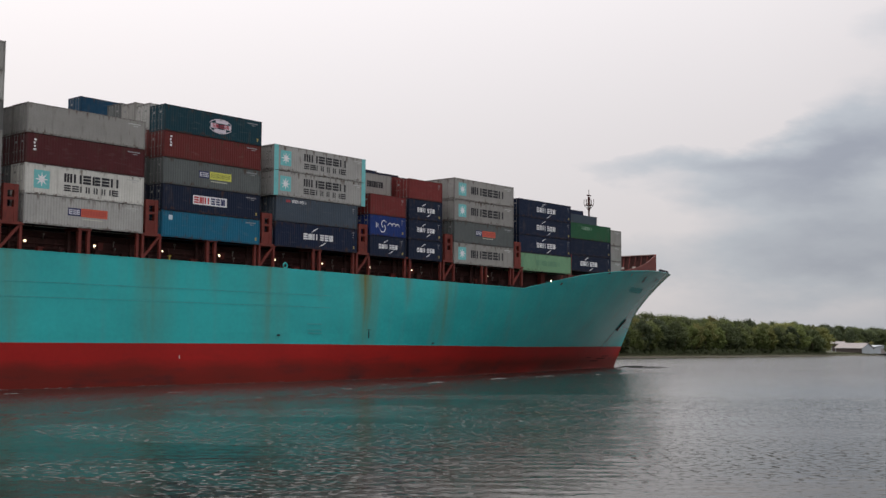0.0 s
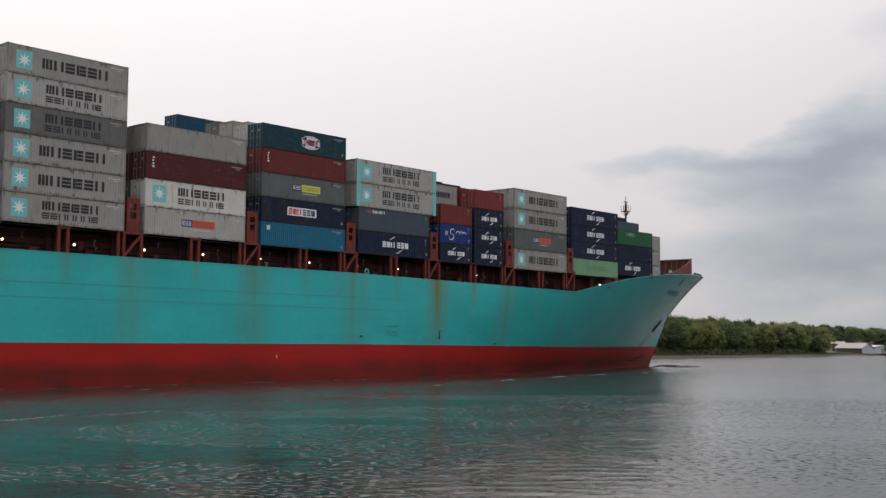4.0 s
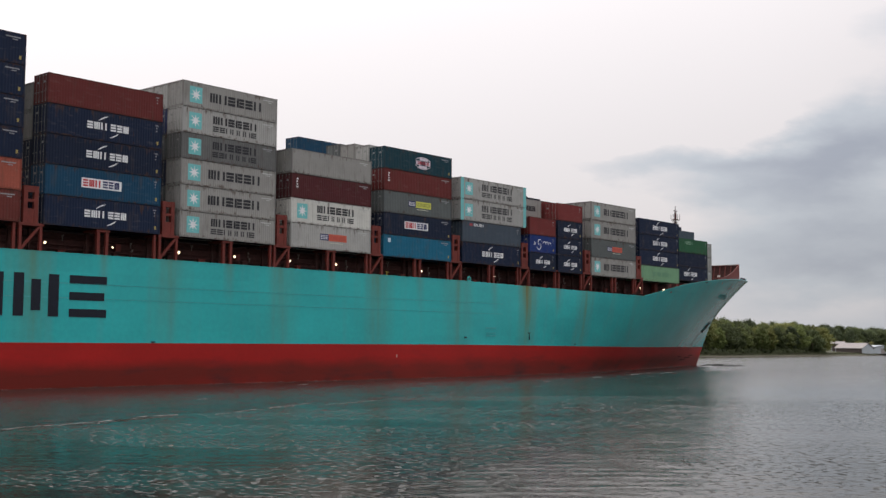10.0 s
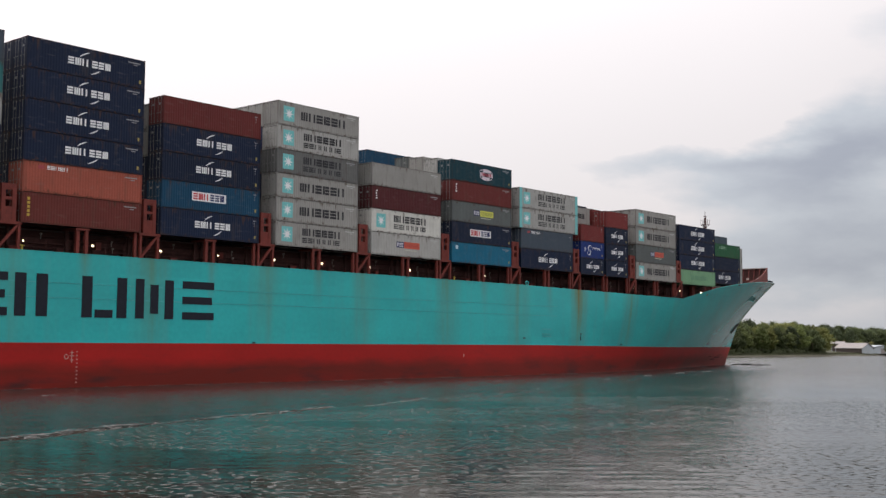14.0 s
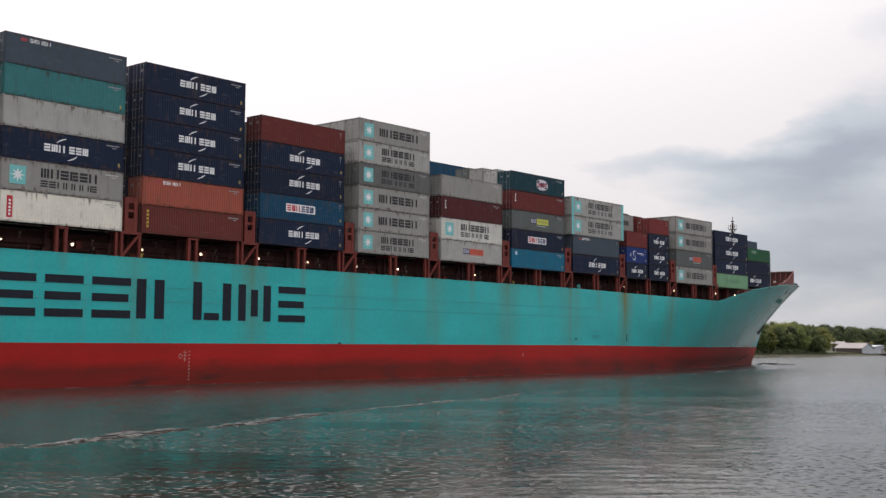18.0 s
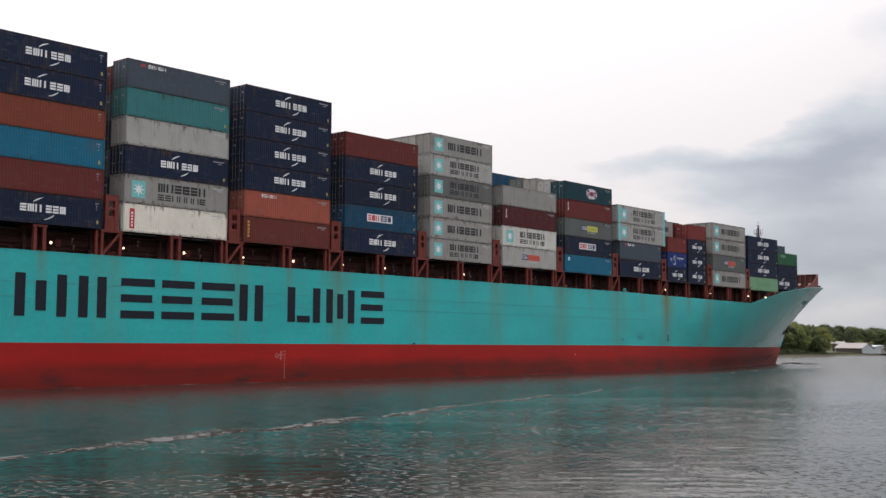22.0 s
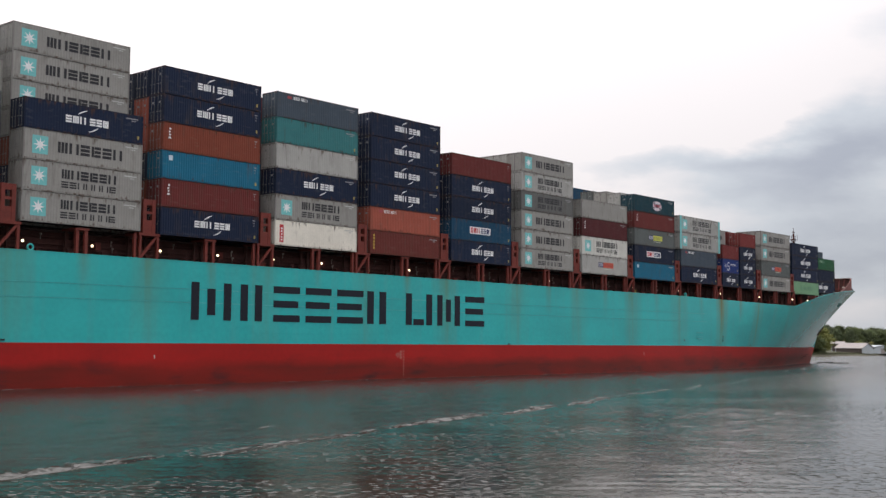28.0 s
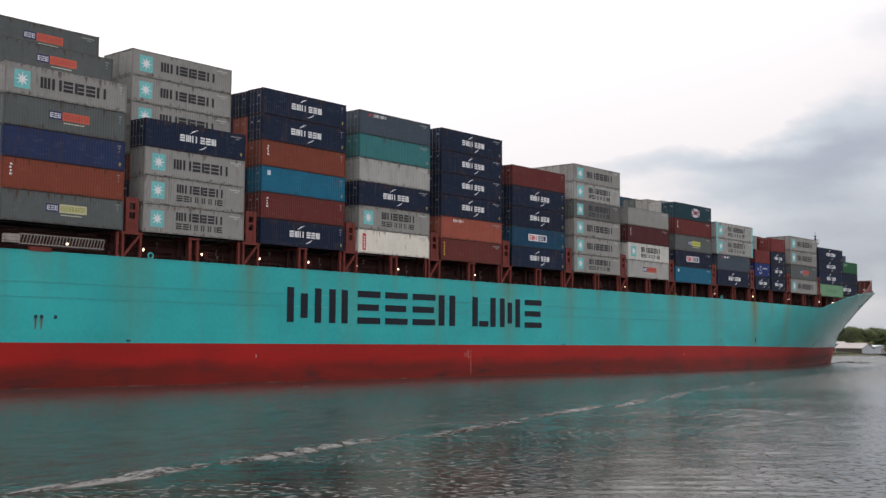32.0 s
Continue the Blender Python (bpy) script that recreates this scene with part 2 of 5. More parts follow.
def hull_material(name, color, rust_amount, band=None):
    """Hull paint with plating, rust runs below the deck edge and scuffs near the water."""
    m = bpy.data.materials.new(name)
    m.use_nodes = True
    nt = m.node_tree
    n, l = nt.nodes.new, nt.links.new
    bsdf = nt.nodes["Principled BSDF"]
    co = n("ShaderNodeTexCoord")
    sep = n("ShaderNodeSeparateXYZ"); l(co.outputs["Object"], sep.inputs[0])

    def math_(op, a, b=None):
        q = n("ShaderNodeMath"); q.operation = op
        for i, v in enumerate((a, b)):
            if v is None:
                continue
            if isinstance(v, (int, float)):
                q.inputs[i].default_value = v
            else:
                l(v, q.inputs[i])
        return q.outputs[0]

    def noise_(scale, xyz, detail=5):
        mp = n("ShaderNodeMapping"); mp.inputs["Scale"].default_value = xyz
        l(co.outputs["Object"], mp.inputs["Vector"])
        t = n("ShaderNodeTexNoise"); t.inputs["Scale"].default_value, t.inputs["Detail"].default_value = scale, detail
        l(mp.outputs[0], t.inputs["Vector"])
        return t.outputs["Fac"]

    def range_(v, a, b, c, d):
        r = n("ShaderNodeMapRange"); l(v, r.inputs["Value"])
        for k, q in zip(("From Min", "From Max", "To Min", "To Max"), (a, b, c, d)):
            r.inputs[k].default_value = q
        return r.outputs[0]

    def mixed(f, a, col):
        q = n("ShaderNodeMix"); q.data_type = "RGBA"
        l(f, q.inputs["Factor"]); l(a, q.inputs["A"]); q.inputs["B"].default_value = (*col, 1)
        return q.outputs["Result"]

    rgb = n("ShaderNodeRGB"); rgb.outputs[0].default_value = (*color, 1)
    big, fine = noise_(0.12, (1, 1, 1.6)), noise_(2.2, (1, 1, 1))
    tone = range_(math_("ADD", big, math_("MULTIPLY", math_("ADD", fine, 0.5), 0.5)), 0.7, 1.3, 0.84, 1.14)
    # plates of about 9 x 2.6 m, each a little off in tone
    bx = math_("FLOOR", math_("DIVIDE", sep.outputs["X"], 9.1))
    bz = math_("FLOOR", math_("DIVIDE", sep.outputs["Z"], 2.6))
    cell = n("ShaderNodeCombineXYZ"); l(bx, cell.inputs[0]); l(bz, cell.inputs[1])
    wn = n("ShaderNodeTexWhiteNoise"); wn.noise_dimensions = "2D"; l(cell.outputs[0], wn.inputs["Vector"])
    tone = math_("MULTIPLY", tone, range_(wn.outputs["Value"], 0, 1, 0.965, 1.03))
    sc = n("ShaderNodeVectorMath"); sc.operation = "SCALE"; l(rgb.outputs[0], sc.inputs[0]); l(tone, sc.inputs["Scale"])
    last = sc.outputs[0]
    if rust_amount:
        # wide soft runs start under each lashing bridge, short thin ones under the pedestals
        ph = math_("FRACT", math_("DIVIDE", math_("ADD", sep.outputs["X"], 23.1 + 14.41 * 10 - 1.2), 14.41))
        near = math_("MINIMUM", ph, math_("SUBTRACT", 1.0, ph))
        sway = math_("MULTIPLY", math_("SUBTRACT", noise_(0.5, (1, 1, 0.15), 3), 0.5), 0.16)
        wide = math_("MULTIPLY", range_(math_("ADD", near, sway), 0.02, 0.19, 1.0, 0.0), 0.8)
        core = math_("MULTIPLY", range_(math_("ADD", near, sway), 0.0, 0.07, 1.0, 0.0), range_(noise_(1.0, (1.6, 1.6, 0.05), 4), 0.42, 0.6, 0.0, 1.0))
        long_fade = range_(math_("ADD", sep.outputs["Z"], math_("MULTIPLY", noise_(0.4, (1, 1, 0.05), 2), 3.0)), 5.0, 13.7, 0.35, 1.0)
        run1 = math_("MULTIPLY", math_("ADD", wide, math_("MULTIPLY", core, 0.18)), long_fade)
        short_fade = range_(math_("ADD", sep.outputs["Z"], math_("MULTIPLY", noise_(0.7, (1, 1, 0.05), 2), 3.5)), 9.5, 13.6, 0.0, 1.0)
        run2 = math_("MULTIPLY", math_("MULTIPLY", range_(math_("ABSOLUTE", math_("SUBTRACT", ph, 0.5)), 0.006, 0.06, 1.0, 0.0), short_fade), 0.6)
        run = math_("MAXIMUM", run1, run2)
        under = range_(math_("ADD", math_("ABSOLUTE", math_("ADD", sep.outputs["X"], 45.6)), math_("MULTIPLY", sway, 10.0)), 0.3, 1.9, 0.9, 0.0)
        run = math_("MAXIMUM", run, math_("MULTIPLY", under, range_(sep.outputs["Z"], 7.0, 12.2, 0.1, 1.0)))
        streak = range_(noise_(1.0, (0.8, 0.8, 0.05), 6), 0.3, 0.62, 0.35, 1.0)
        blot = range_(noise_(0.09, (1, 1, 0.2), 2), 0.35, 0.62, 0.35, 1.0)
        f = math_("MULTIPLY", math_("MULTIPLY", math_("MULTIPLY", run, streak), blot), rust_amount)
        f = math_("MULTIPLY", f, math_("MULTIPLY", range_(sep.outputs["X"], 20, 85, 0.85, 1.2), range_(sep.outputs["X"], 112, 132, 1.0, 0.08)))
        last = mixed(f, last, (0.125, 0.135, 0.038))
        dust = math_("MULTIPLY", range_(noise_(1.0, (0.8, 0.8, 0.04), 6), 0.52, 0.8, 0.0, 1.0), 0.16)
        last = mixed(dust, last, (0.12, 0.20, 0.15))
    if band:
        wet = math_("MULTIPLY", range_(math_("ADD", sep.outputs["Z"], math_("MULTIPLY", noise_(0.5, (0.3, 1, 1)), 1.6)), 2.3, 3.4, 1.0, 0.0), range_(noise_(0.16, (0.35, 1, 2.2)), 0.3, 0.55, 0.55, 1.0))
        last = mixed(wet, last, band)
        scuff = math_("MULTIPLY", range_(noise_(0.5, (0.4, 1, 1.5), 6), 0.54, 0.72, 0.0, 1.0), range_(sep.outputs["Z"], 0.4, 3.2, 0.8, 0.12))
        last = mixed(scuff, last, (0.035, 0.012, 0.012))
    l(last, bsdf.inputs["Base Color"])
    bsdf.inputs["Roughness"].default_value, bsdf.inputs["Specular IOR Level"].default_value = (0.44, 0.26) if band else (0.15, 0.44)
    bp = n("ShaderNodeBump"); bp.inputs["Strength"].default_value, bp.inputs["Distance"].default_value = 0.10, 0.05
    dent = noise_(0.45, (1, 1, 1.3), 2)
    l(math_("ADD", dent, math_("MULTIPLY", fine, 0.15)), bp.inputs["Height"])
    l(bp.outputs[0], bsdf.inputs["Normal"])
    return m


def water_material(name, body, fine, far_fine, rough, gloss=0.5, glint=0.0, ripple=1.0):
    """River water: wavelets too fine to be meshed lean the surface by small random slopes, more so far off; turbid green body."""
    m = bpy.data.materials.new(name)
    m.use_nodes = True
    nt = m.node_tree
    n, l = nt.nodes.new, nt.links.new
    bsdf = nt.nodes["Principled BSDF"]
    co, geo = n("ShaderNodeTexCoord"), n("ShaderNodeNewGeometry")

    def noise_(scale, xyz, detail, colour=False):
        mp = n("ShaderNodeMapping"); mp.inputs["Scale"].default_value = xyz
        l(co.outputs["Object"], mp.inputs["Vector"])
        t = n("ShaderNodeTexNoise")
        t.inputs["Scale"].default_value, t.inputs["Detail"].default_value = scale, detail
        l(mp.outputs[0], t.inputs["Vector"])
        return t.outputs["Color" if colour else "Fac"]

    def range_(v, a, b, c, d):
        r = n("ShaderNodeMapRange"); l(v, r.inputs["Value"])
        for k, q in zip(("From Min", "From Max", "To Min", "To Max"), (a, b, c, d)):
            r.inputs[k].default_value = q
        return r.outputs[0]

    def vec(op, a, b):
        q = n("ShaderNodeVectorMath"); q.operation = op
        l(a, q.inputs[0])
        if isinstance(b, tuple):
            q.inputs[1].default_value = b
        else:
            l(b, q.inputs["Scale" if op == "SCALE" else 1])
        return q.outputs[0]

    def scalar(op, a, b):
        q = n("ShaderNodeMath"); q.operation = op
        l(a, q.inputs[0]); l(b, q.inputs[1])
        return q.outputs[0]

    sep = n("ShaderNodeSeparateXYZ"); l(co.outputs["Object"], sep.inputs[0])
    tiny = vec("MULTIPLY", vec("SUBTRACT", noise_(45.0, (1, 1, 1), 1, True), (0.5, 0.5, 0.5)), (1.0, 1.0, 0.0))
    # of steep little waves only the sides towards the near bank are seen at so low an angle
    ts = n("ShaderNodeSeparateXYZ"); l(tiny, ts.inputs[0])
    ta = n("ShaderNodeMath"); ta.operation = "ABSOLUTE"; l(ts.outputs[1], ta.inputs[0])
    tn = n("ShaderNodeMath"); tn.operation = "MULTIPLY"; tn.inputs[1].default_value = -1.0; l(ta.outputs[0], tn.inputs[0])
    tc = n("ShaderNodeCombineXYZ"); l(ts.outputs[0], tc.inputs[0]); l(tn.outputs[0], tc.inputs[1])
    tiny = vec("SCALE", tc.outputs[0], range_(sep.outputs["Y"], 105.0, 190.0, fine, far_fine))
    broad = vec("MULTIPLY", vec("SUBTRACT", noise_(1.1, (0.6, 1.2, 1), 3, True), (0.5, 0.5, 0.5)), (0.05 * ripple, 0.09 * ripple, 0.0))
    slope = vec("ADD", tiny, broad)
    if glint:
        # short steep wavelets raised by the breeze, in patches, on the near stretch
        gust = range_(noise_(0.045, (0.6, 1.5, 1), 3), 0.42, 0.58, 0.15, 1.3)
        near = range_(sep.outputs["Y"], 88.0, 97.0, 1.15, 0.1)
        peak = range_(noise_(5.2, (0.6, 0.85, 1), 2), 0.572, 0.615, 0.0, glint)
        foot = range_(sep.outputs["Y"], 30.0, 46.0, 0.55, 1.0)
        near = scalar("MULTIPLY", near, foot)
        lee = range_(sep.outputs["X"], -24.0, 12.0, 0.2, 1.5)
        both = n("ShaderNodeMath"); both.operation = "MULTIPLY"; l(gust, both.inputs[0]); l(near, both.inputs[1])
        open_ = n("ShaderNodeMath"); open_.operation = "MULTIPLY"; l(both.outputs[0], open_.inputs[0]); l(lee, open_.inputs[1])
        tilt = n("ShaderNodeCombineXYZ"); tilt.inputs[1].default_value = -1.0
        slope = vec("ADD", slope, vec("SCALE", vec("SCALE", tilt.outputs[0], peak), open_.outputs[0]))
    lean = n("ShaderNodeVectorMath"); lean.operation = "NORMALIZE"
    l(vec("ADD", geo.outputs["Normal"], slope), lean.inputs[0])
    l(lean.outputs[0], bsdf.inputs["Normal"])
    tint = n("ShaderNodeMix"); tint.data_type = "RGBA"
    tint.inputs["A"].default_value, tint.inputs["B"].default_value = (*[c * 0.8 for c in body], 1), (*[c * 1.2 for c in body], 1)
    l(range_(noise_(0.05, (1, 1, 1), 3), 0.35, 0.65, 0.0, 1.0), tint.inputs["Factor"]); l(tint.outputs["Result"], bsdf.inputs["Base Color"])
    bsdf.inputs["Roughness"].default_value, bsdf.inputs["IOR"].default_value, bsdf.inputs["Specular IOR Level"].default_value = rough, 1.333, gloss
    return m


M_TEAL = hull_material("hull_paint_teal", (0.020, 0.375, 0.375), 0.95)
M_BOOT = hull_material("antifouling_red", (0.32, 0.010, 0.008), 0.0, band=(0.13, 0.011, 0.006))
M_WATER = water_material("river_water", (0.0155, 0.0170, 0.0125), 0.35, 1.5, 0.045, gloss=0.31, glint=0.45)
M_WASH = water_material("wash_water", (0.021, 0.024, 0.021), 0.75, 0.75, 0.08, gloss=0.28, ripple=2.2)
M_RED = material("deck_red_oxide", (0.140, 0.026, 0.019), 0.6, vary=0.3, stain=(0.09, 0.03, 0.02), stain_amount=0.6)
# darker copy of the deck red, with the gloom under the cargo in its colour
M_RED_SHADED = material("deck_red_shaded", (0.056, 0.020, 0.017), 0.8, vary=0.4)
M_CONT = material("container_paint", (0.5, 0.5, 0.5), 0.6, vary=0.10, scale=0.7, grain=9, by_object=True, spread=0.07, stain=(0.075, 0.058, 0.042), stain_amount=0.38, scuff=0.15, edge_rust=0.75, spec=0.16)
M_SEAL = material("rubber_black", (0.02, 0.02, 0.022), 0.7)
M_ROD = material("galvanised_rod", (0.20, 0.20, 0.19), 0.5, metal=0.4)
M_MARK = material("marking_paint", (0.8, 0.8, 0.8), 0.5, vary=0.1, by_object=True, bump=0.05)
M_STEEL = material("grey_steel", (0.34, 0.35, 0.35), 0.5, metal=0.3)
M_FOAM = material("foam", (0.21, 0.202, 0.195), 0.9, vary=0.35, scale=3)
M_GRASS = material("bank_grass", (0.055, 0.058, 0.028), 0.95, vary=0.4, scale=0.08, grain=0.8)
M_MUD = material("bank_mud", (0.075, 0.065, 0.045), 0.9, vary=0.3)
M_BARK = material("bark", (0.10, 0.075, 0.055), 0.9, vary=0.35)
M_LEAF = material("foliage", (0.06, 0.09, 0.02), 0.75, vary=0.28, scale=0.3, grain=2.0, spread=0.2, bump=0.0, by_object=True)
def leaves_let_light_through(m):
    nt = m.node_tree
    bsdf, out = nt.nodes["Principled BSDF"], nt.nodes["Material Output"]
    tr, mx = nt.nodes.new("ShaderNodeBsdfTranslucent"), nt.nodes.new("ShaderNodeMixShader")
    mx.inputs[0].default_value = 0.5
    nt.links.new(bsdf.inputs["Base Color"].links[0].from_socket, tr.inputs["Color"])
    nt.links.new(bsdf.outputs[0], mx.inputs[1]); nt.links.new(tr.outputs[0], mx.inputs[2])
    nt.links.new(mx.outputs[0], out.inputs[0])


leaves_let_light_through(M_LEAF)
M_WALLW = material("white_cladding", (0.38, 0.41, 0.43), 0.6, vary=0.12)
M_ROOF = material("roof_sheet_pale", (0.26, 0.235, 0.222), 0.6, vary=0.2)
# side walls, much darker than the white gables
M_SIDE_WALL = material("dark_side_wall", (0.075, 0.06, 0.055), 0.8, vary=0.3)
M_GLASSD = material("window_dark", (0.03, 0.035, 0.04), 0.15)


def lamp_glow():
    m = bpy.data.materials.new("deck_lamp_glow")
    m.use_nodes = True
    b = m.node_tree.nodes["Principled BSDF"]
    b.inputs["Emission Color"].default_value, b.inputs["Emission Strength"].default_value = (1.0, 0.76, 0.46, 1), 3.6
    return m


M_GLOW = lamp_glow()


# ---- mesh helpers ----
def mesh_of(name, bm, mat, smooth=False):
    bmesh.ops.recalc_face_normals(bm, faces=bm.faces)
    me = bpy.data.meshes.new(name)
    bm.to_mesh(me)
    bm.free()
    me.materials.append(mat)
    if smooth:
        me.shade_smooth()
    return me


def part(name, bm, mat, parent, label="", smooth=False):
    me = mesh_of(name, bm, mat, smooth) if isinstance(bm, bmesh.types.BMesh) else bm
    ob = new(name, me)
    ob.parent = parent
    if label:
        tagged(ob, label)
    return ob


def box(bm, x0, x1, y0, y1, z0, z1):
    v = [bm.verts.new(p) for p in ((x0, y0, z0), (x1, y0, z0), (x1, y1, z0), (x0, y1, z0), (x0, y0, z1), (x1, y0, z1), (x1, y1, z1), (x0, y1, z1))]
    for f in ((0, 3, 2, 1), (4, 5, 6, 7), (0, 1, 5, 4), (1, 2, 6, 5), (2, 3, 7, 6), (3, 0, 4, 7)):
        bm.faces.new([v[i] for i in f])


def bar(bm, a, b, w, sides=4):
    """A straight bar of width w from a to b."""
    a, b = Vector(a), Vector(b)
    r = (w / 2) * (1.41421 if sides == 4 else 1)
    q = (b - a).to_track_quat("Z", "Y")
    rings = []
    for p in (a, b):
        rings.append([bm.verts.new(p + q @ Vector((r * math.cos(2 * math.pi * (i + 0.5) / sides), r * math.sin(2 * math.pi * (i + 0.5) / sides), 0))) for i in range(sides)])
    for i in range(sides):
        k = (i + 1) % sides
        bm.faces.new((rings[0][i], rings[0][k], rings[1][k], rings[1][i]))
    bm.faces.new(rings[0][::-1])
    bm.faces.new(rings[1])


def boxes(*rows):
    bm = bmesh.new()
    for r in rows:
        box(bm, *r)
    return bm


def grid_mesh(name, rows, mat, smooth=True):
    """A sheet from rows of points (all of one length)."""
    nu, nv = len(rows), len(rows[0])
    verts = [p for r in rows for p in r]
    faces = [(i * nv + j, i * nv + j + 1, (i + 1) * nv + j + 1, (i + 1) * nv + j) for i in range(nu - 1) for j in range(nv - 1)]
    me = bpy.data.meshes.new(name)
    me.from_pydata(verts, [], faces)
    me.materials.append(mat)
    if smooth:
        me.shade_smooth()
    return me


# ---- water and shore ----
def water_sheet():
    """The river as one sheet, with real ripples on the stretch before and around the ship."""
    ys, y = [-600.0, -150.0, -40.0, 0.0, 12.0], 16.0
    while y < 640:
        ys.append(y)
        y += 0.15 + max(0.0, y - 20) * 0.0018 + max(0.0, y - 96) * 0.012
    ys = np.array(ys + [760.0, 1200.0, 3600.0])
    xs = np.array([-2500.0, -900.0, -300.0, -160.0] + list(np.arange(-76, -34, 0.5)) + list(np.arange(-34, 44, 0.17)) + list(np.arange(44, 152, 0.6)) + [190.0, 240.0, 400.0, 900.0, 2500.0])
    X, Y = np.meshgrid(xs, ys, indexing="ij")
    rs = np.random.RandomState(4)
    Z = np.zeros_like(X)
    for i in range(70):
        lam = 0.4 * (1.4 / 0.4) ** (rs.rand() ** 1.2)
        a = radians(-84) + rs.normal(0, 0.42)
        k = 2 * np.pi / lam
        amp = np.sqrt(2 / 70) * lam / 0.75
        ph = k * (X * np.cos(a) + Y * np.sin(a)) + rs.rand() * 6.28
        step = 0.15 + np.maximum(0.0, Y - 20) * 0.0018 + np.maximum(0.0, Y - 96) * 0.012
        Z += amp * np.sin(ph) * np.clip(lam / (2.4 * step) - 0.45, 0, 1)
    # gusts: rough and smooth stretches
    g = np.zeros_like(X)
    for i in range(14):
        a, lam = rs.rand() * 6.28, rs.uniform(25, 120)
        g += np.sin(2 * np.pi / lam * (X * np.cos(a) + Y * np.sin(a)) + rs.rand() * 6.28)
    g = np.clip(0.78 + 0.16 * g, 0.35, 1.3)
    g *= np.interp(Y, [20, 45, 76, 92, 150, 260], [0.9, 1.0, 1.0, 0.2, 0.25, 1.0]) * np.interp(X, [-14, -2, 6], [0.65, 0.9, 1.15])
    Z *= g * np.clip((X + 76) / 8, 0, 1) * np.clip((151 - X) / 8, 0, 1) * np.clip((Y - 14) / 4, 0, 1) * np.clip((640 - Y) / 60, 0, 1)
    # sharp, sparse crests between flat troughs
    Z = RIPPLE * np.exp(np.minimum(CREST * Z, 1.8)) - RIPPLE
    nu, nv = X.shape
    idx = np.arange(nu * nv).reshape(nu, nv)
    faces = np.stack([idx[:-1, :-1], idx[1:, :-1], idx[1:, 1:], idx[:-1, 1:]], -1).reshape(-1, 4)
    me = bpy.data.meshes.new("water")
    me.from_pydata(np.stack([X, Y, Z], -1).reshape(-1, 3).tolist(), [], faces.tolist())
    me.materials.append(M_WATER)
    me.shade_smooth()
    return me


RIPPLE, CREST = 0.0036, 1.0
water = tagged(new("water", water_sheet()),
               "grey-green river water with small ripples and soft reflections", "water", kind="structure")

SHORE_A, SHORE_U = Vector((58, 384, 0)), Vector((0.672, 0.741, 0)).normalized()
SHORE_N = Vector((-SHORE_U.y, SHORE_U.x, 0))


def shore(a, b, z):
    """A point a metres along the far shore and b metres inland."""
    w = 3.0 * noise.noise((a * 0.02, 3.1, 0)) + 1.2 * noise.noise((a * 0.11, 7.7, 0))
    p = (SHORE_A + SHORE_U * a + SHORE_N * (b + (w if b < 60 else 0))) * 0.9
    return (p.x, p.y, z)


def build_land():
    prof = [(-2.5, -0.6), (0.0, 0.05), (1.0, 0.45), (2.5, 0.75), (7, 1.2), (15, 1.5), (45, 2.0), (160, 6), (420, 9), (1000, 9), (3400, 9)]
    alongs = [-2600, -900] + [-300 + 6 * i for i in range(135)] + [700, 1200, 3600]
    rows = []
    for a in alongs:
        rows.append([shore(a, b, z + (0.18 * noise.noise((a * 0.13, b * 0.2, 1.0)) if 0.5 < b < 40 else 0)) for b, z in prof])
    tagged(new("ground", grid_mesh("ground", rows, M_GRASS)), "low grassy river bank with woods behind", "river bank", kind="structure")
    mud = [[shore(a, b, z) for b, z in ((-2.6, -0.55), (-0.2, 0.1), (0.9, 0.46))] for a in alongs[2:-3]]
    tagged(new("mud_edge", grid_mesh("mud_edge", mud, M_MUD)), "brown muddy strip along the water's edge", "mud", kind="structure")


build_land()


# ---- the ship ----
BEAM, DECK, BOOT, BASE = 42.8, 12.05, 4.05, 14.45
HALF = BEAM / 2
AFT = -84.0
BOW_TIP = 193.2


def sheer(x):
    """Height of the deck edge, which climbs to the forecastle."""
    if x <= 124:
        return DECK - 0.42 * min(max((x - 80) / 44, 0.0), 1.0)
    u = min((x - 124) / 48, 1.0)
    return DECK - 0.42 * max(0.0, 1 - u * 3) + 4.4 * (1 - (1 - u) ** 1.7) + 0.7 * max(0, (x - 160) / 32) ** 1.5


def stem(z):
    w = max(z, 0) / 17.0
    f = 0.25 * w + 0.75 * w ** 2.2
    return 72 + 29 * f, 178.9 + 14.3 * w ** 1.35 + 0.9 * math.sin(math.pi * min(w, 1.0) ** 0.6), 2.3, 0.94 - 0.38 * f + 0.6 * max(0.0, 1 - w) ** 2.4


def half_breadth(u_, z):
    """Half breadth at the share u_ (0 to 1) of the entrance at height z, with its x."""
    x0, x1, n_, m_ = stem(z)
    return x0 + u_ * (x1 - x0), HALF * max(0.0, 1 - u_ ** n_) ** m_


def shell_y(x, z):
    """Distance of the starboard shell from the parallel side, at x and height z."""
    x0, x1, n_, m_ = stem(17.0 * z / sheer(x))
    u = min(max((x - x0) / (x1 - x0), 0.0), 1.0)
    return HALF - HALF * max(0.0, 1 - u ** n_) ** m_


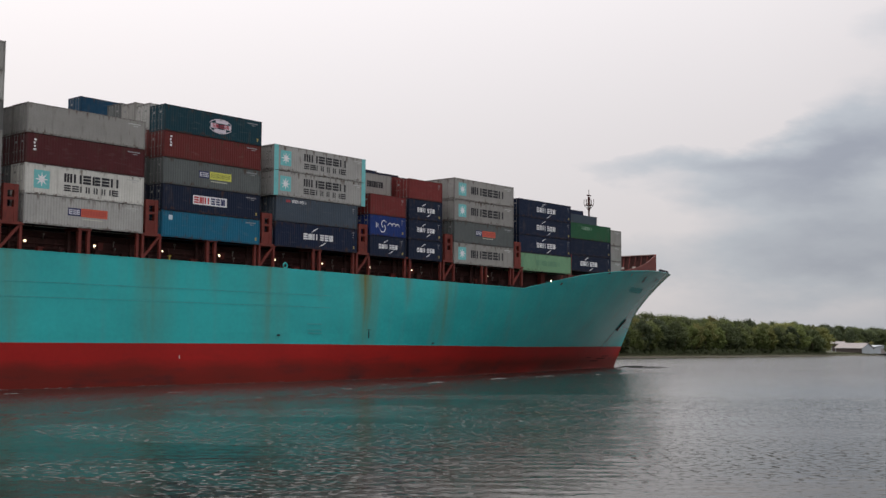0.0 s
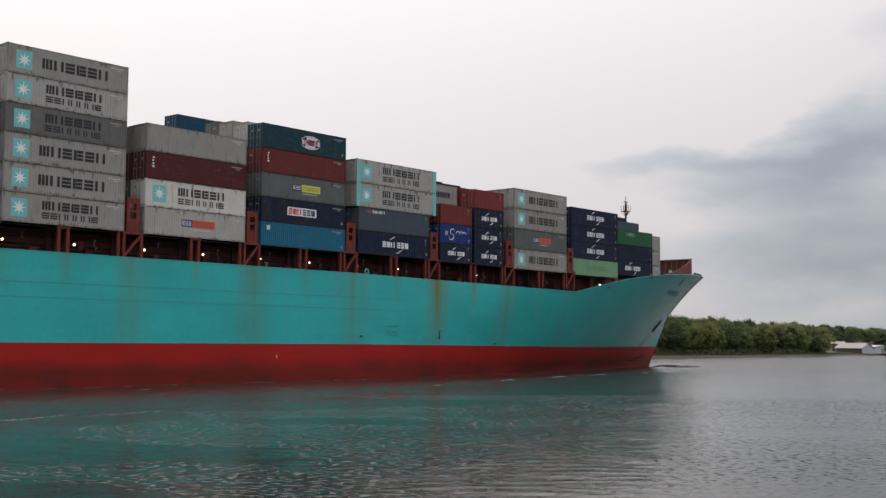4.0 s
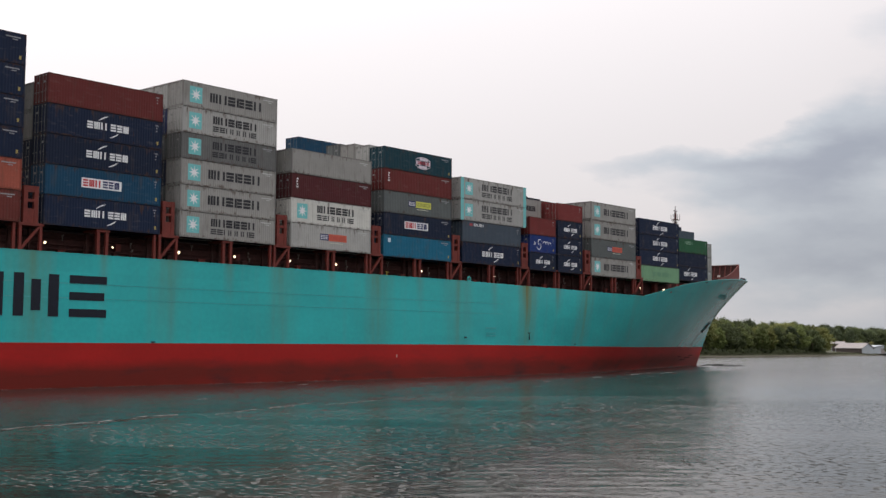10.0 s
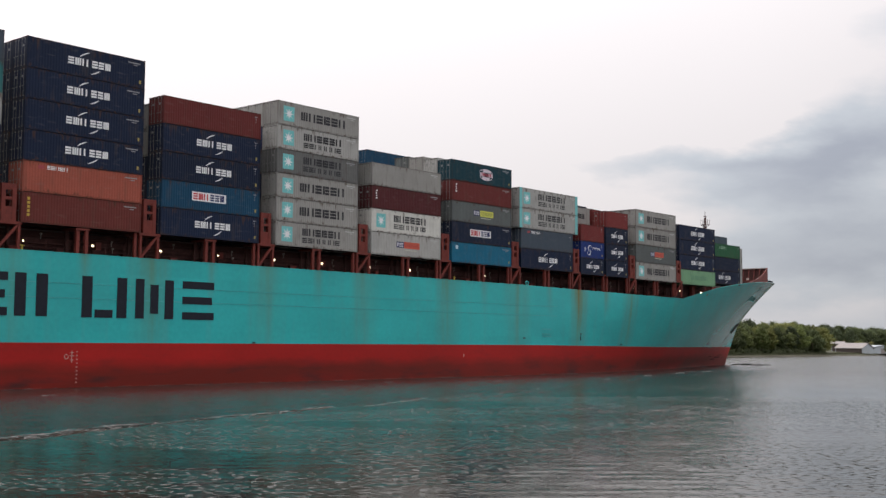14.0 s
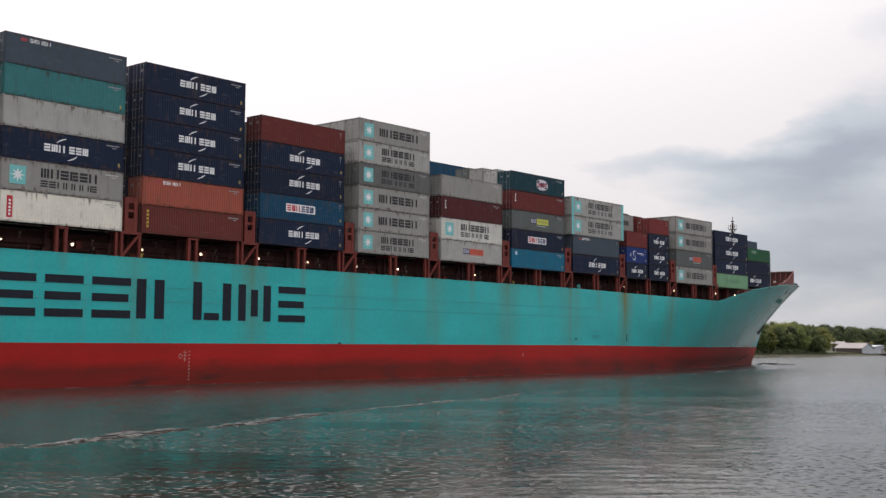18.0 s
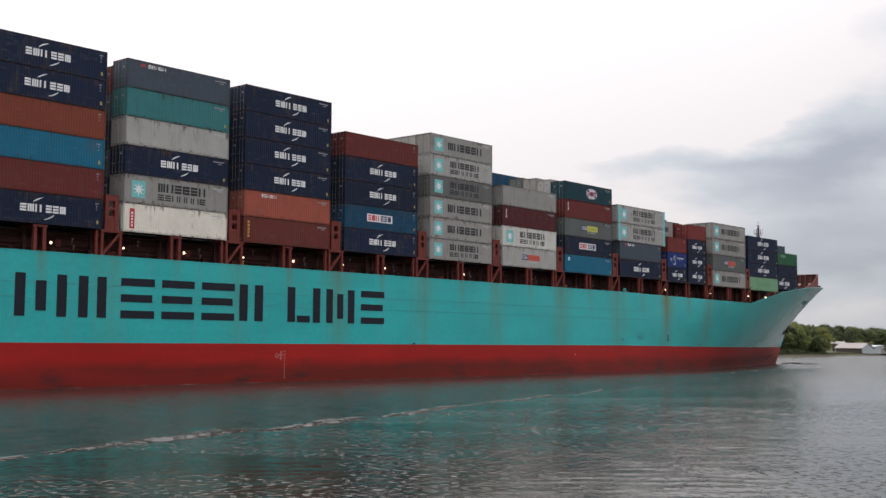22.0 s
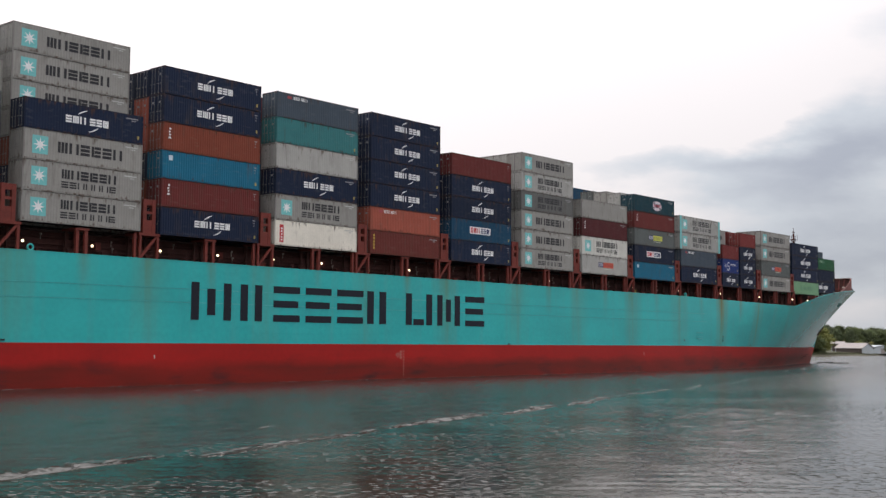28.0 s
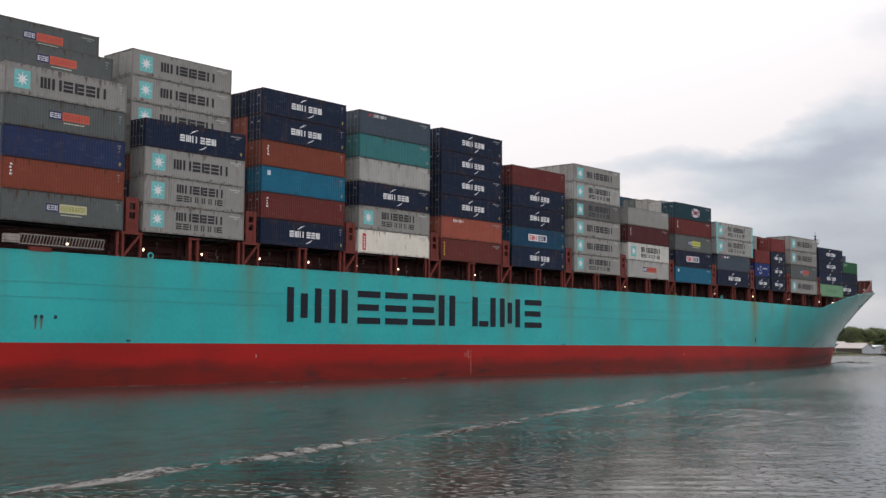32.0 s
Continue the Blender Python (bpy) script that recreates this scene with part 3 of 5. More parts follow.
def hull_side(z_of, levels, sign):
    """Sheet of one side of the hull; z_of(x, s) gives the height at the share s."""
    ents = [math.sin(0.5 * math.pi * i / 80) for i in range(81)]
    rows = []
    for x in [AFT + (70 - AFT) * i / 24 for i in range(25)]:
        rows.append([(x, HALF - sign * HALF, z_of(x, s)) for s in levels])
    for e in ents:
        r = []
        for s in levels:
            x = 72 + e * (BOW_TIP - 72)
            for _ in range(4):
                z = z_of(x, s)
                x, h = half_breadth(e, 17.0 * z / sheer(x))
            r.append((x, HALF - sign * h, z))
        rows.append(r)
    return rows


def ring(bm, c, r, t, seg=14):
    """A torus-like eye round the point c."""
    vs = []
    for i in range(seg):
        a = 2 * math.pi * i / seg
        rr = []
        for j in range(6):
            b = 2 * math.pi * j / 6
            q = r + t * math.cos(b)
            p = (q * math.cos(a), t * math.sin(b), q * math.sin(a))
            rr.append(bm.verts.new(Vector(c) + Vector(p)))
        vs.append(rr)
    for i in range(seg):
        for j in range(6):
            bm.faces.new((vs[i][j], vs[(i + 1) % seg][j], vs[(i + 1) % seg][(j + 1) % 6], vs[i][(j + 1) % 6]))


BAY_ENDS = [-37.45, -23.1, -8.68, 5.7, 20.03, 34.44, 48.9, 63.3, 77.6, 91.9, 107.0, 121.1, 134.9]


def build_ship():
    ship = tagged(new("container_ship"), "large teal container ship with red lower hull under way", "ship")
    ship.empty_display_size = 5
    lv = [i / 14 for i in range(15)]
    boot = lambda x: BOOT - 0.27 * min(max((x - 80) / 50, 0.0), 1.0)
    top = lambda x, s: boot(x) + s * (sheer(x) - boot(x))
    low = lambda x, s: -3.0 + s * (boot(x) + 3.0)
    for sign in (1, -1):
        part("hull_plating", grid_mesh("hull_plating", hull_side(top, lv, sign), M_TEAL), None, ship, "teal hull side with rust runs below the deck edge")
        part("boot_topping", grid_mesh("boot_topping", hull_side(low, [i / 8 for i in range(9)], sign), M_BOOT), None, ship, "weathered red lower hull at the waterline")
    part("transom", boxes((AFT - 0.3, AFT, 0, BEAM, -3, DECK)), M_TEAL, ship)
    # deck plates
    dk = []
    for i in range(41):
        x = 86 + 98 * i / 40
        z = DECK - 0.35 if x < 137 else 13.6
        y = shell_y(x, z) + 0.2
        dk.append([(x, y, z), (x, BEAM - y, z)])
    part("main_deck", grid_mesh("main_deck", [[(AFT, 0.05, DECK - 0.12), (AFT, BEAM - 0.05, DECK - 0.12)]] + dk, M_RED_SHADED, False), None, ship, "dark red oxide weather deck")
    # coaming in the darkened red: the passage's shade is put into its colour
    part("hatch_coaming", boxes((AFT, 136, 2.9, 3.1, DECK - 0.4, 14.1), (AFT, 136, BEAM - 3.1, BEAM - 2.9, DECK - 0.4, 14.1)), M_RED_SHADED, ship, "coaming wall behind the side passage, its red darkened as in shade")
    for xe in BAY_ENDS:
        part("hatch_cover", boxes((xe - 12.6, xe + 0.3, 2.8, BEAM - 2.8, 13.8, 14.0)), M_RED_SHADED, ship)
    # weld lines along the side
    for z in (9.36, 8.05):
        bm = bmesh.new()
        box(bm, AFT, 88, -0.02, 0.02, z - 0.03, z + 0.03)
        part("weld_seam", bm, M_SEAM, ship)
    bm = bmesh.new()
    box(bm, AFT, 80, -0.03, 0.22, DECK - 0.06, DECK + 0.04)
    bar(bm, (80, 0.05, DECK - 0.02), (124, 0.2, DECK - 0.44), 0.1)
    part("gunwale", bm, M_TEAL, ship)
    return ship


M_SEAM = material("seam_teal", (0.042, 0.31, 0.315), 0.5)
SHIP = build_ship()


# ---- containers ----
C = {  # paint colours
    "grey": (0.262, 0.254, 0.236), "dgrey": (0.124, 0.124, 0.12), "lgrey": (0.335, 0.33, 0.31), "white": (0.552, 0.543, 0.497), "bone": (0.66, 0.62, 0.54),
    "navy": (0.0088, 0.0158, 0.039), "navy2": (0.0088, 0.0148, 0.034), "slate": (0.056, 0.074, 0.096), "sky": (0.0112, 0.112, 0.188), "blue": (0.02, 0.031, 0.083), "bright": (0.0085, 0.047, 0.092),
    "maroon": (0.115, 0.023, 0.021), "wine": (0.07, 0.016, 0.018), "red": (0.15, 0.028, 0.026), "orange": (0.29, 0.075, 0.05), "rust": (0.187, 0.0468, 0.0273), "brown": (0.115, 0.027, 0.022),
    "green": (0.0198, 0.0858, 0.0396), "mint": (0.16, 0.304, 0.176), "pine": (0.009, 0.04, 0.055), "tealgreen": (0.036, 0.15, 0.155), "steel": (0.095, 0.105, 0.103), "cobalt": (0.0132, 0.033, 0.145),
}
WORDS = {"grey": "grey", "dgrey": "dirty dark grey", "lgrey": "pale grey", "white": "white", "bone": "off-white", "navy": "navy blue", "navy2": "dark navy", "slate": "slate grey", "sky": "petrol blue",
         "blue": "blue", "bright": "bright blue", "maroon": "maroon", "wine": "dark wine red", "red": "red", "orange": "faded orange-red", "rust": "rust red", "brown": "reddish brown", "green": "green",
         "mint": "pale green", "pine": "dark green", "tealgreen": "teal green", "steel": "steel grey", "cobalt": "cobalt blue"}
MARKS = {"": "with small white code marks", "star2": "with teal star panel and bar rows", "star2t": "with teal ends and star panel", "star1": "with teal star panel and dark bars",
         "arc": "with white bars and curved strokes", "boxed": "with a red and white panel", "por": "with a small navy and orange-red panel", "poy": "with a small navy and yellow panel", "poc": "with a small navy and cream panel",
         "tl": "with white marks in the upper corner", "globe": "with a pale round emblem", "scrawl": "with white scrawled strokes", "redflag": "with a red upright mark", "yel": "with upright yellow marks",
         "faint": "with faded marking bars", "upright": "with upright white code marks", "dot": "with a small white square", "pale": "with faint pale marking bars"}
SHAPES = {}


def corrugated(length, height, depth, pitch):
    """A ribbed steel panel in the plane y = 0, ribs upright, depth inward (+y)."""
    bm = bmesh.new()
    n_ = max(4, round(length / pitch))
    xs, q = [], length / n_
    for i in range(n_):
        x = i * q
        xs += [(x, 0), (x + 0.30 * q, 0), (x + 0.5 * q, depth), (x + 0.80 * q, depth)]
    xs.append((length, 0))
    lo = [bm.verts.new((x, y, 0)) for x, y in xs]
    hi = [bm.verts.new((x, y, height)) for x, y in xs]
    for i in range(len(xs) - 1):
        bm.faces.new((lo[i], lo[i + 1], hi[i + 1], hi[i]))
    return bm


def container_shapes(L, H):
    """The meshes of a container of length L and height H; x along it, doors at x = 0, y from the outer side inward."""
    key = (L, H)
    if key in SHAPES:
        return SHAPES[key]
    W, p = 2.438, 0.13
    fr = bmesh.new()
    for x in (0, L - p):
        for y in (0, W - p):
            box(fr, x, x + p, y, y + p, 0.10, H - 0.10)
    for x in (-0.006, L - 0.172):
        for y in (-0.006, W - 0.156):
            for z in (0, H - 0.118):
                box(fr, x, x + 0.178, y, y + 0.162, z, z + 0.118)
    for y in (0.004, W - 0.104):
        box(fr, p, L - p, y, y + 0.10, 0.02, 0.16)
        box(fr, p, L - p, y + 0.02, y + 0.08, H - 0.08, H - 0.01)
    for x in (0.004, L - 0.104):
        box(fr, x, x + 0.1, p, W - p, 0.02, 0.16)
        box(fr, x, x + 0.1, p, W - p, H - 0.12, H - 0.01)
    s = {"frame": mesh_of("frame", fr, M_CONT)}
    bm = corrugated(L - 2 * p, H - 0.24, 0.015, 0.28)
    bmesh.ops.translate(bm, verts=bm.verts, vec=(p, 0.028, 0.16))
    s["side_panel"] = mesh_of("side_panel", bm, M_CONT)
    bm = corrugated(L - 2 * p, H - 0.24, 0.015, 0.28)
    for v in bm.verts:
        v.co = (p + v.co.x, W - 0.028 - v.co.y, 0.16 + v.co.z)
    s["side_panel_in"] = mesh_of("side_panel", bm, M_CONT)
    bm = corrugated(L - 2 * p, W - 0.1, 0.02, 0.42)
    for v in bm.verts:
        v.co = (p + v.co.x, 0.05 + v.co.z, H - 0.03 - v.co.y)
    s["roof"] = mesh_of("roof", bm, M_CONT)
    s["floor"] = mesh_of("floor", boxes((p, L - p, 0.1, W - 0.1, 0.12, 0.15)), M_SEAL)
    bm = corrugated(W - 2 * p, H - 0.26, 0.045, 0.24)
    for v in bm.verts:
        v.co = (L - 0.03 - v.co.y, p + v.co.x, 0.15 + v.co.z)
    s["front_panel"] = mesh_of("front_panel", bm, M_CONT)
    half_w = (W - 2 * p) / 2
    s["gasket"] = mesh_of("door_gasket", boxes((0.072, 0.085, p - 0.01, W - p + 0.01, 0.15, H - 0.11)), M_SEAL)
    for k in (0, 1):
        y0 = p + k * half_w
        bm = boxes((0.035, 0.07, y0 + 0.035, y0 + half_w - 0.035, 0.2, H - 0.16))
        for i in range(5):
            z = 0.32 + i * (H - 0.62) / 5
            box(bm, 0.024, 0.04, y0 + 0.10, y0 + half_w - 0.10, z, z + (H - 0.62) / 5 - 0.12)
        s["door%d" % k] = mesh_of("door", bm, M_CONT)
        for j, f in enumerate((0.28, 0.72)):
            bm = bmesh.new()
            y = y0 + f * half_w
            bar(bm, (0.005, y, 0.12), (0.005, y, H - 0.09), 0.03, sides=6)
            box(bm, -0.012, 0.034, y - 0.05, y + 0.05, 0.15, 0.24)
            box(bm, -0.012, 0.034, y - 0.05, y + 0.05, H - 0.24, H - 0.15)
            box(bm, -0.02, 0.01, y - 0.02, y + 0.26, 1.05, 1.09)
            s["rod%d%d" % (k, j)] = mesh_of("lock_rod", bm, M_ROD)
        y = y0 + 0.5 * half_w
        s["card%d" % k] = mesh_of("door_placard", boxes((0.018, 0.026, y - 0.14, y + 0.14, H * 0.68, H * 0.68 + 0.2)), M_MARK)
    SHAPES[key] = s
    return s


MARK_MESHES = {}


def rects(name, rows, quads=()):
    """Thin painted shapes on the outer side: rows of (x0, x1, z0, z1)."""
    if name not in MARK_MESHES:
        bm = bmesh.new()
        for x0, x1, z0, z1 in rows:
            box(bm, x0, x1, 0.019, 0.0245, z0, z1)
        for q in quads:
            if len(q) > 4 and name.startswith("star"):
                m_ = bm.verts.new((sum(x for x, z in q) / len(q), 0.0185, sum(z for x, z in q) / len(q)))
                f = [bm.verts.new((x, 0.0185, z)) for x, z in q]
                for i in range(len(q)):
                    bm.faces.new((m_, f[i], f[(i + 1) % len(q)]))
                continue
            f = [bm.verts.new((x, 0.0185, z)) for x, z in q]
            b = [bm.verts.new((x, 0.0245, z)) for x, z in q]
            bm.faces.new(f)
            for i in range(len(q)):
                bm.faces.new((f[i], f[(i + 1) % len(q)], b[(i + 1) % len(q)], b[i]))
        bmesh.ops.remove_doubles(bm, verts=bm.verts, dist=0.0005)
        MARK_MESHES[name] = mesh_of(name, bm, M_MARK)
    return MARK_MESHES[name]


def strokes(x0, x1, z0, z1, kinds, t):
    """A row of plain bars that fills x0..x1, z0..z1: one cell a sign; v2 two uprights, h3 three levels, and so on."""
    out, n_ = [], len(kinds)
    cell = (x1 - x0) / n_
    for i, k in enumerate(kinds):
        a, b = x0 + i * cell, x0 + (i + 0.84) * cell
        if k == "|":
            m_ = (a + b) / 2
            out.append((m_ - t / 2, m_ + t / 2, z0, z1))
        if k in "vn":
            out += [(a, a + t, z0, z1), (b - t, b, z0, z1)]
        if k == "n":
            out.append(((a + b) / 2 - t / 2, (a + b) / 2 + t / 2, z0, z1))
        if k in "hr":
            s = a + (t * 1.15 if k == "r" else 0)
            out += [(s, b, z, z + t) for z in (z0, (z0 + z1) / 2 - t / 2, z1 - t)]
        if k == "r":
            out.append((a, a + t, z0, z1))
    return out


def burst(cx, cz, r):
    """A plain eight-pointed star."""
    pts = []
    for i in range(16):
        a = math.pi * i / 8
        q = r if i % 2 == 0 else r * 0.36
        pts.append((cx + q * math.cos(a), cz + q * math.sin(a)))
    return [pts]


def arc(cx, cz, r, a0, a1, t, squash=0.75):
    out, n_ = [], 8
    for i in range(n_):
        p, q = radians(a0 + (a1 - a0) * i / n_), radians(a0 + (a1 - a0) * (i + 1) / n_)
        out.append([(cx + k * math.cos(a), cz + squash * k * math.sin(a)) for k, a in ((r, p), (r, q), (r - t * (0.3 + 0.7 * math.sin(math.pi * (i + 1) / n_)), q), (r - t * (0.3 + 0.7 * math.sin(math.pi * i / n_)), p))])
    return out


INK, TEALM, WHITE, NAVYM, ORANGEM, YELLOWM, REDM = (0.022, 0.022, 0.026), (0.16, 0.46, 0.46), (0.72, 0.72, 0.72), (0.02, 0.025, 0.09), (0.5, 0.10, 0.06), (0.55, 0.55, 0.10), (0.45, 0.03, 0.035)


def mark(box_, name, me, color, lift=0.0):
    ob = part(name, me, M_MARK, box_)
    ob.color, ob.location = (*color, 1), (0, -lift, 0)
    if name == "code_marking":
        tagged(ob, kind="stuff")


def signs(box_, key, x0, x1, z0, z1, kinds, t, color, lift=0.0):
    """One painted sign a cell, each a part of its own."""
    cell = (x1 - x0) / len(kinds)
    for i, k in enumerate(kinds):
        for j, r in enumerate(strokes(x0 + i * cell, x0 + (i + 1) * cell, z0, z1, k, t)):
            mark(box_, "lettering_bar", rects("%s_%d_%d" % (key, i, j), [r]), color, lift)


def put_marks(c, kind, L, H, tone):
    q = L / 12.19
    if kind == "star2t":
        mark(c, "end_band", rects("eb%g%g" % (L, H), [(0.0, 0.62, 0.02, H - 0.02)]), TEALM, 0.028)
        mark(c, "end_band", rects("ec%g%g" % (L, H), [(L - 0.62, L, 0.02, H - 0.02)]), TEALM, 0.028)
    if kind in ("star1", "star2", "star2t"):
        x0, s = 1.62 * min(q, 1.03), 0.76
        z = 0.5 * H
        mark(c, "logo_panel", rects("panel%g%g" % (L, H), [(x0 - s, x0 + s, z - s - 0.05, z + s + 0.05)]), TEALM)
        star = rects("star%g%g" % (L, H), [], [[(x, zz) for x, zz in t] for t in burst(x0, z, 0.66)])
        mark(c, "star", star, WHITE, 0.006)
        if kind == "star1":
            signs(c, "w1%g%g" % (L, H), 3.35 * q, 10.15 * q, 0.33 * H, 0.69 * H, "nvhrhv", 0.26, INK)
        else:
            signs(c, "w2%g%g" % (L, H), 3.8 * q, 9.55 * q, 0.50 * H, 0.80 * H, "nvhrhv", 0.22, INK)
            signs(c, "w3%g%g" % (L, H), 3.8 * q, 9.55 * q, 0.20 * H, 0.41 * H, "hhvvvvr", 0.135, INK)
    elif kind == "arc":
        w, k = (2.25, 1.0) if L > 8 else (1.62, 0.8)
        m_, z = (0.515 * L, 0.5 * H)
        signs(c, "a1%g%g" % (L, H), m_ - w, m_ - 0.1, z - 0.33 * k, z + 0.33 * k, "hnv", 0.17 * k, WHITE)
        signs(c, "a3%g%g" % (L, H), m_ + 0.2, m_ + w, z - 0.33 * k, z + 0.33 * k, "hhn", 0.17 * k, WHITE)
        mark(c, "curved_stroke", rects("a2%g%g" % (L, H), [], arc(m_ + 0.1, z - 0.02, 1.35 * k, 98, 150, 0.15)), WHITE)
        mark(c, "curved_stroke", rects("a4%g%g" % (L, H), [], arc(m_ - 0.1, z + 0.02, 1.35 * k, 278, 330, 0.15)), WHITE)
    elif kind == "boxed":
        m_, z = 0.47 * L, 0.52 * H
        mark(c, "logo_panel", rects("b0%g%g" % (L, H), [(m_ - 2.1, m_ + 2.1, z - 0.45, z + 0.45)]), WHITE)
        for nm, a, b, k, col in (("b1", -1.95, -0.05, "hnv", REDM), ("b2", 0.1, 1.95, "hhn", NAVYM)):
            signs(c, "%s%g%g" % (nm, L, H), m_ + a, m_ + b, z - 0.32, z + 0.32, k, 0.16, col, 0.006)
    elif kind in ("por", "poy", "poc"):
        m_, z = 0.43 * L, 0.52 * H
        mark(c, "logo_panel", rects("p0%g%g" % (L, H), [(m_ - 0.95, m_ + 0.35, z - 0.33, z + 0.37)]), NAVYM)
        mark(c, "logo_panel", rects("p1%g%g" % (L, H), [(m_ + 0.36, m_ + 3.1, z - 0.37, z + 0.40)]), {"por": ORANGEM, "poy": YELLOWM, "poc": (0.50, 0.47, 0.28)}[kind])
        signs(c, "p2%g%g" % (L, H), m_ - 0.85, m_ + 0.28, z - 0.2, z + 0.24, "rhr", 0.09, (0.55, 0.55, 0.6), 0.006)
        signs(c, "p3%g%g" % (L, H), m_ + 0.5, m_ + 2.95, z - 0.2, z + 0.24, "vhvvvvhv", 0.08, (0.36, 0.06, 0.05) if kind == "por" else (0.25, 0.26, 0.06), 0.006)
        mark(c, "small_print", rects("p4%g%g" % (L, H), [(m_ + 0.5, m_ + 2.6, z - 0.62, z - 0.54)]), (0.5, 0.5, 0.4))
    elif kind == "tl":
        mark(c, "code_marking", rects("t1%g%g" % (L, H), strokes(0.19 * L, 0.36 * L, 0.78 * H, 0.90 * H, "hrvrv", 0.07)), WHITE)
        mark(c, "code_marking", rects("t2%g%g" % (L, H), [(0.12 * L, 0.17 * L, 0.78 * H, 0.89 * H)]), (0.3, 0.05, 0.06))
    elif kind == "pale":
        mark(c, "lettering_bar", rects("q1%g%g" % (L, H), strokes(0.36 * L, 0.58 * L, 0.62 * H, 0.82 * H, "vhrv", 0.11)), (0.22, 0.34, 0.24))
    elif kind == "globe":
        m_, z = 0.56 * L, 0.5 * H
        mark(c, "emblem", rects("g1%g%g" % (L, H), [(m_ - 0.8, m_ + 0.7, z - 0.62, z - 0.3), (m_ - 1.25, m_ - 0.35, z - 0.25, z + 0.25), (m_ + 0.45, m_ + 1.35, z - 0.25, z + 0.22), (m_ - 0.6, m_ + 0.95, z + 0.3, z + 0.62)], arc(m_, z, 1.5, 20, 160, 0.2, 0.5) + arc(m_, z, 1.5, 200, 340, 0.2, 0.5)), (0.62, 0.55, 0.6))
        ob = part("lettering_bar", rects("g2%g%g" % (L, H), strokes(m_ - 1.0, m_ + 1.1, z - 0.18, z + 0.2, "hnvhhn", 0.09)), M_MARK, c)
        ob.color, ob.location = (0.35, 0.05, 0.07, 1), (0, -0.006, 0)
    elif kind == "scrawl":
        m_, z = 0.5 * L, 0.52 * H
        mark(c, "scrawl", rects("s1%g%g" % (L, H), [(m_ - 2.0, m_ - 1.9, z - 0.3, z + 0.3), (m_ - 1.75, m_ - 1.65, z - 0.2, z + 0.2)], arc(m_ - 0.7, z + 0.2, 0.45, 20, 260, 0.13, 1) + arc(m_ - 0.9, z - 0.35, 0.5, 180, 420, 0.13, 1) + arc(m_ + 0.35, z, 0.4, 0, 180, 0.12, 1) + arc(m_ + 1.0, z, 0.4, 0, 180, 0.12, 1) + arc(m_ + 1.6, z, 0.35, 0, 180, 0.12, 1)), WHITE)
    elif kind == "redflag":
        mark(c, "upright_mark", rects("r1%g%g" % (L, H), [(0.7, 1.25, 0.13 * H, 0.82 * H)]), REDM)
        ob = part("lettering_bar", rects("r2%g%g" % (L, H), [(0.88, 1.08, 0.2 * H + i * 0.3, 0.2 * H + i * 0.3 + 0.18) for i in range(5)]), M_MARK, c)
        ob.color, ob.location = (*WHITE, 1), (0, -0.006, 0)
    elif kind == "yel":
        mark(c, "code_marking", rects("y1%g%g" % (L, H), [(0.55, 0.8, 0.22 * H + i * 0.36, 0.22 * H + i * 0.36 + 0.24) for i in range(5)]), (0.45, 0.30, 0.05))
    elif kind == "upright":
        mark(c, "code_marking", rects("u1%g%g" % (L, H), [(0.72 + 0.05 * (i % 2), 0.98 - 0.04 * (i % 3), 0.43 * H + i * 0.29, 0.43 * H + i * 0.29 + 0.17) for i in range(4)]), WHITE)
    elif kind == "dot":
        mark(c, "code_marking", rects("d1%g%g" % (L, H), [(0.8, 1.25, 0.66 * H, 0.84 * H)]), (0.5, 0.6, 0.65))
    elif kind == "faint":
        mark(c, "lettering_bar", rects("f1%g%g" % (L, H), strokes(0.32 * L, 0.78 * L, 0.36 * H, 0.64 * H, "hvrvrhv", 0.2)), (0.10, 0.22, 0.13) if tone[1] > tone[0] * 1.3 else INK)
        if tone[1] > tone[0] * 1.3:
            mark(c, "lettering_bar", rects("f2%g%g" % (L, H), [(0.05 * L, 0.09 * L, 0.2 * H, 0.8 * H)]), (0.12, 0.26, 0.15))
    # code at the forward end, and a sticker
    dark = sum(tone) < 0.6
    if kind != "faint":
        mark(c, "code_marking", rects("c1%g%g" % (L, H), [(L - 0.8, L - 0.45, 0.82 * H, 0.855 * H), (L - 0.7, L - 0.58, 0.72 * H, 0.77 * H), (L - 0.7, L - 0.6, 0.62 * H, 0.66 * H)] if dark else [(L - 1.9, L - 0.55, 0.83 * H, 0.87 * H), (L - 1.3, L - 0.8, 0.76 * H, 0.79 * H)]), (0.24, 0.24, 0.25) if dark else (0.42, 0.42, 0.40))
    if tone[2] > tone[0] * 2:
        mark(c, "sticker", rects("k1%g%g" % (L, H), [(L - 0.62, L - 0.42, 0.16 * H, 0.28 * H)]), (0.32, 0.25, 0.08))


BOXES = []  # every container with its place on the ship


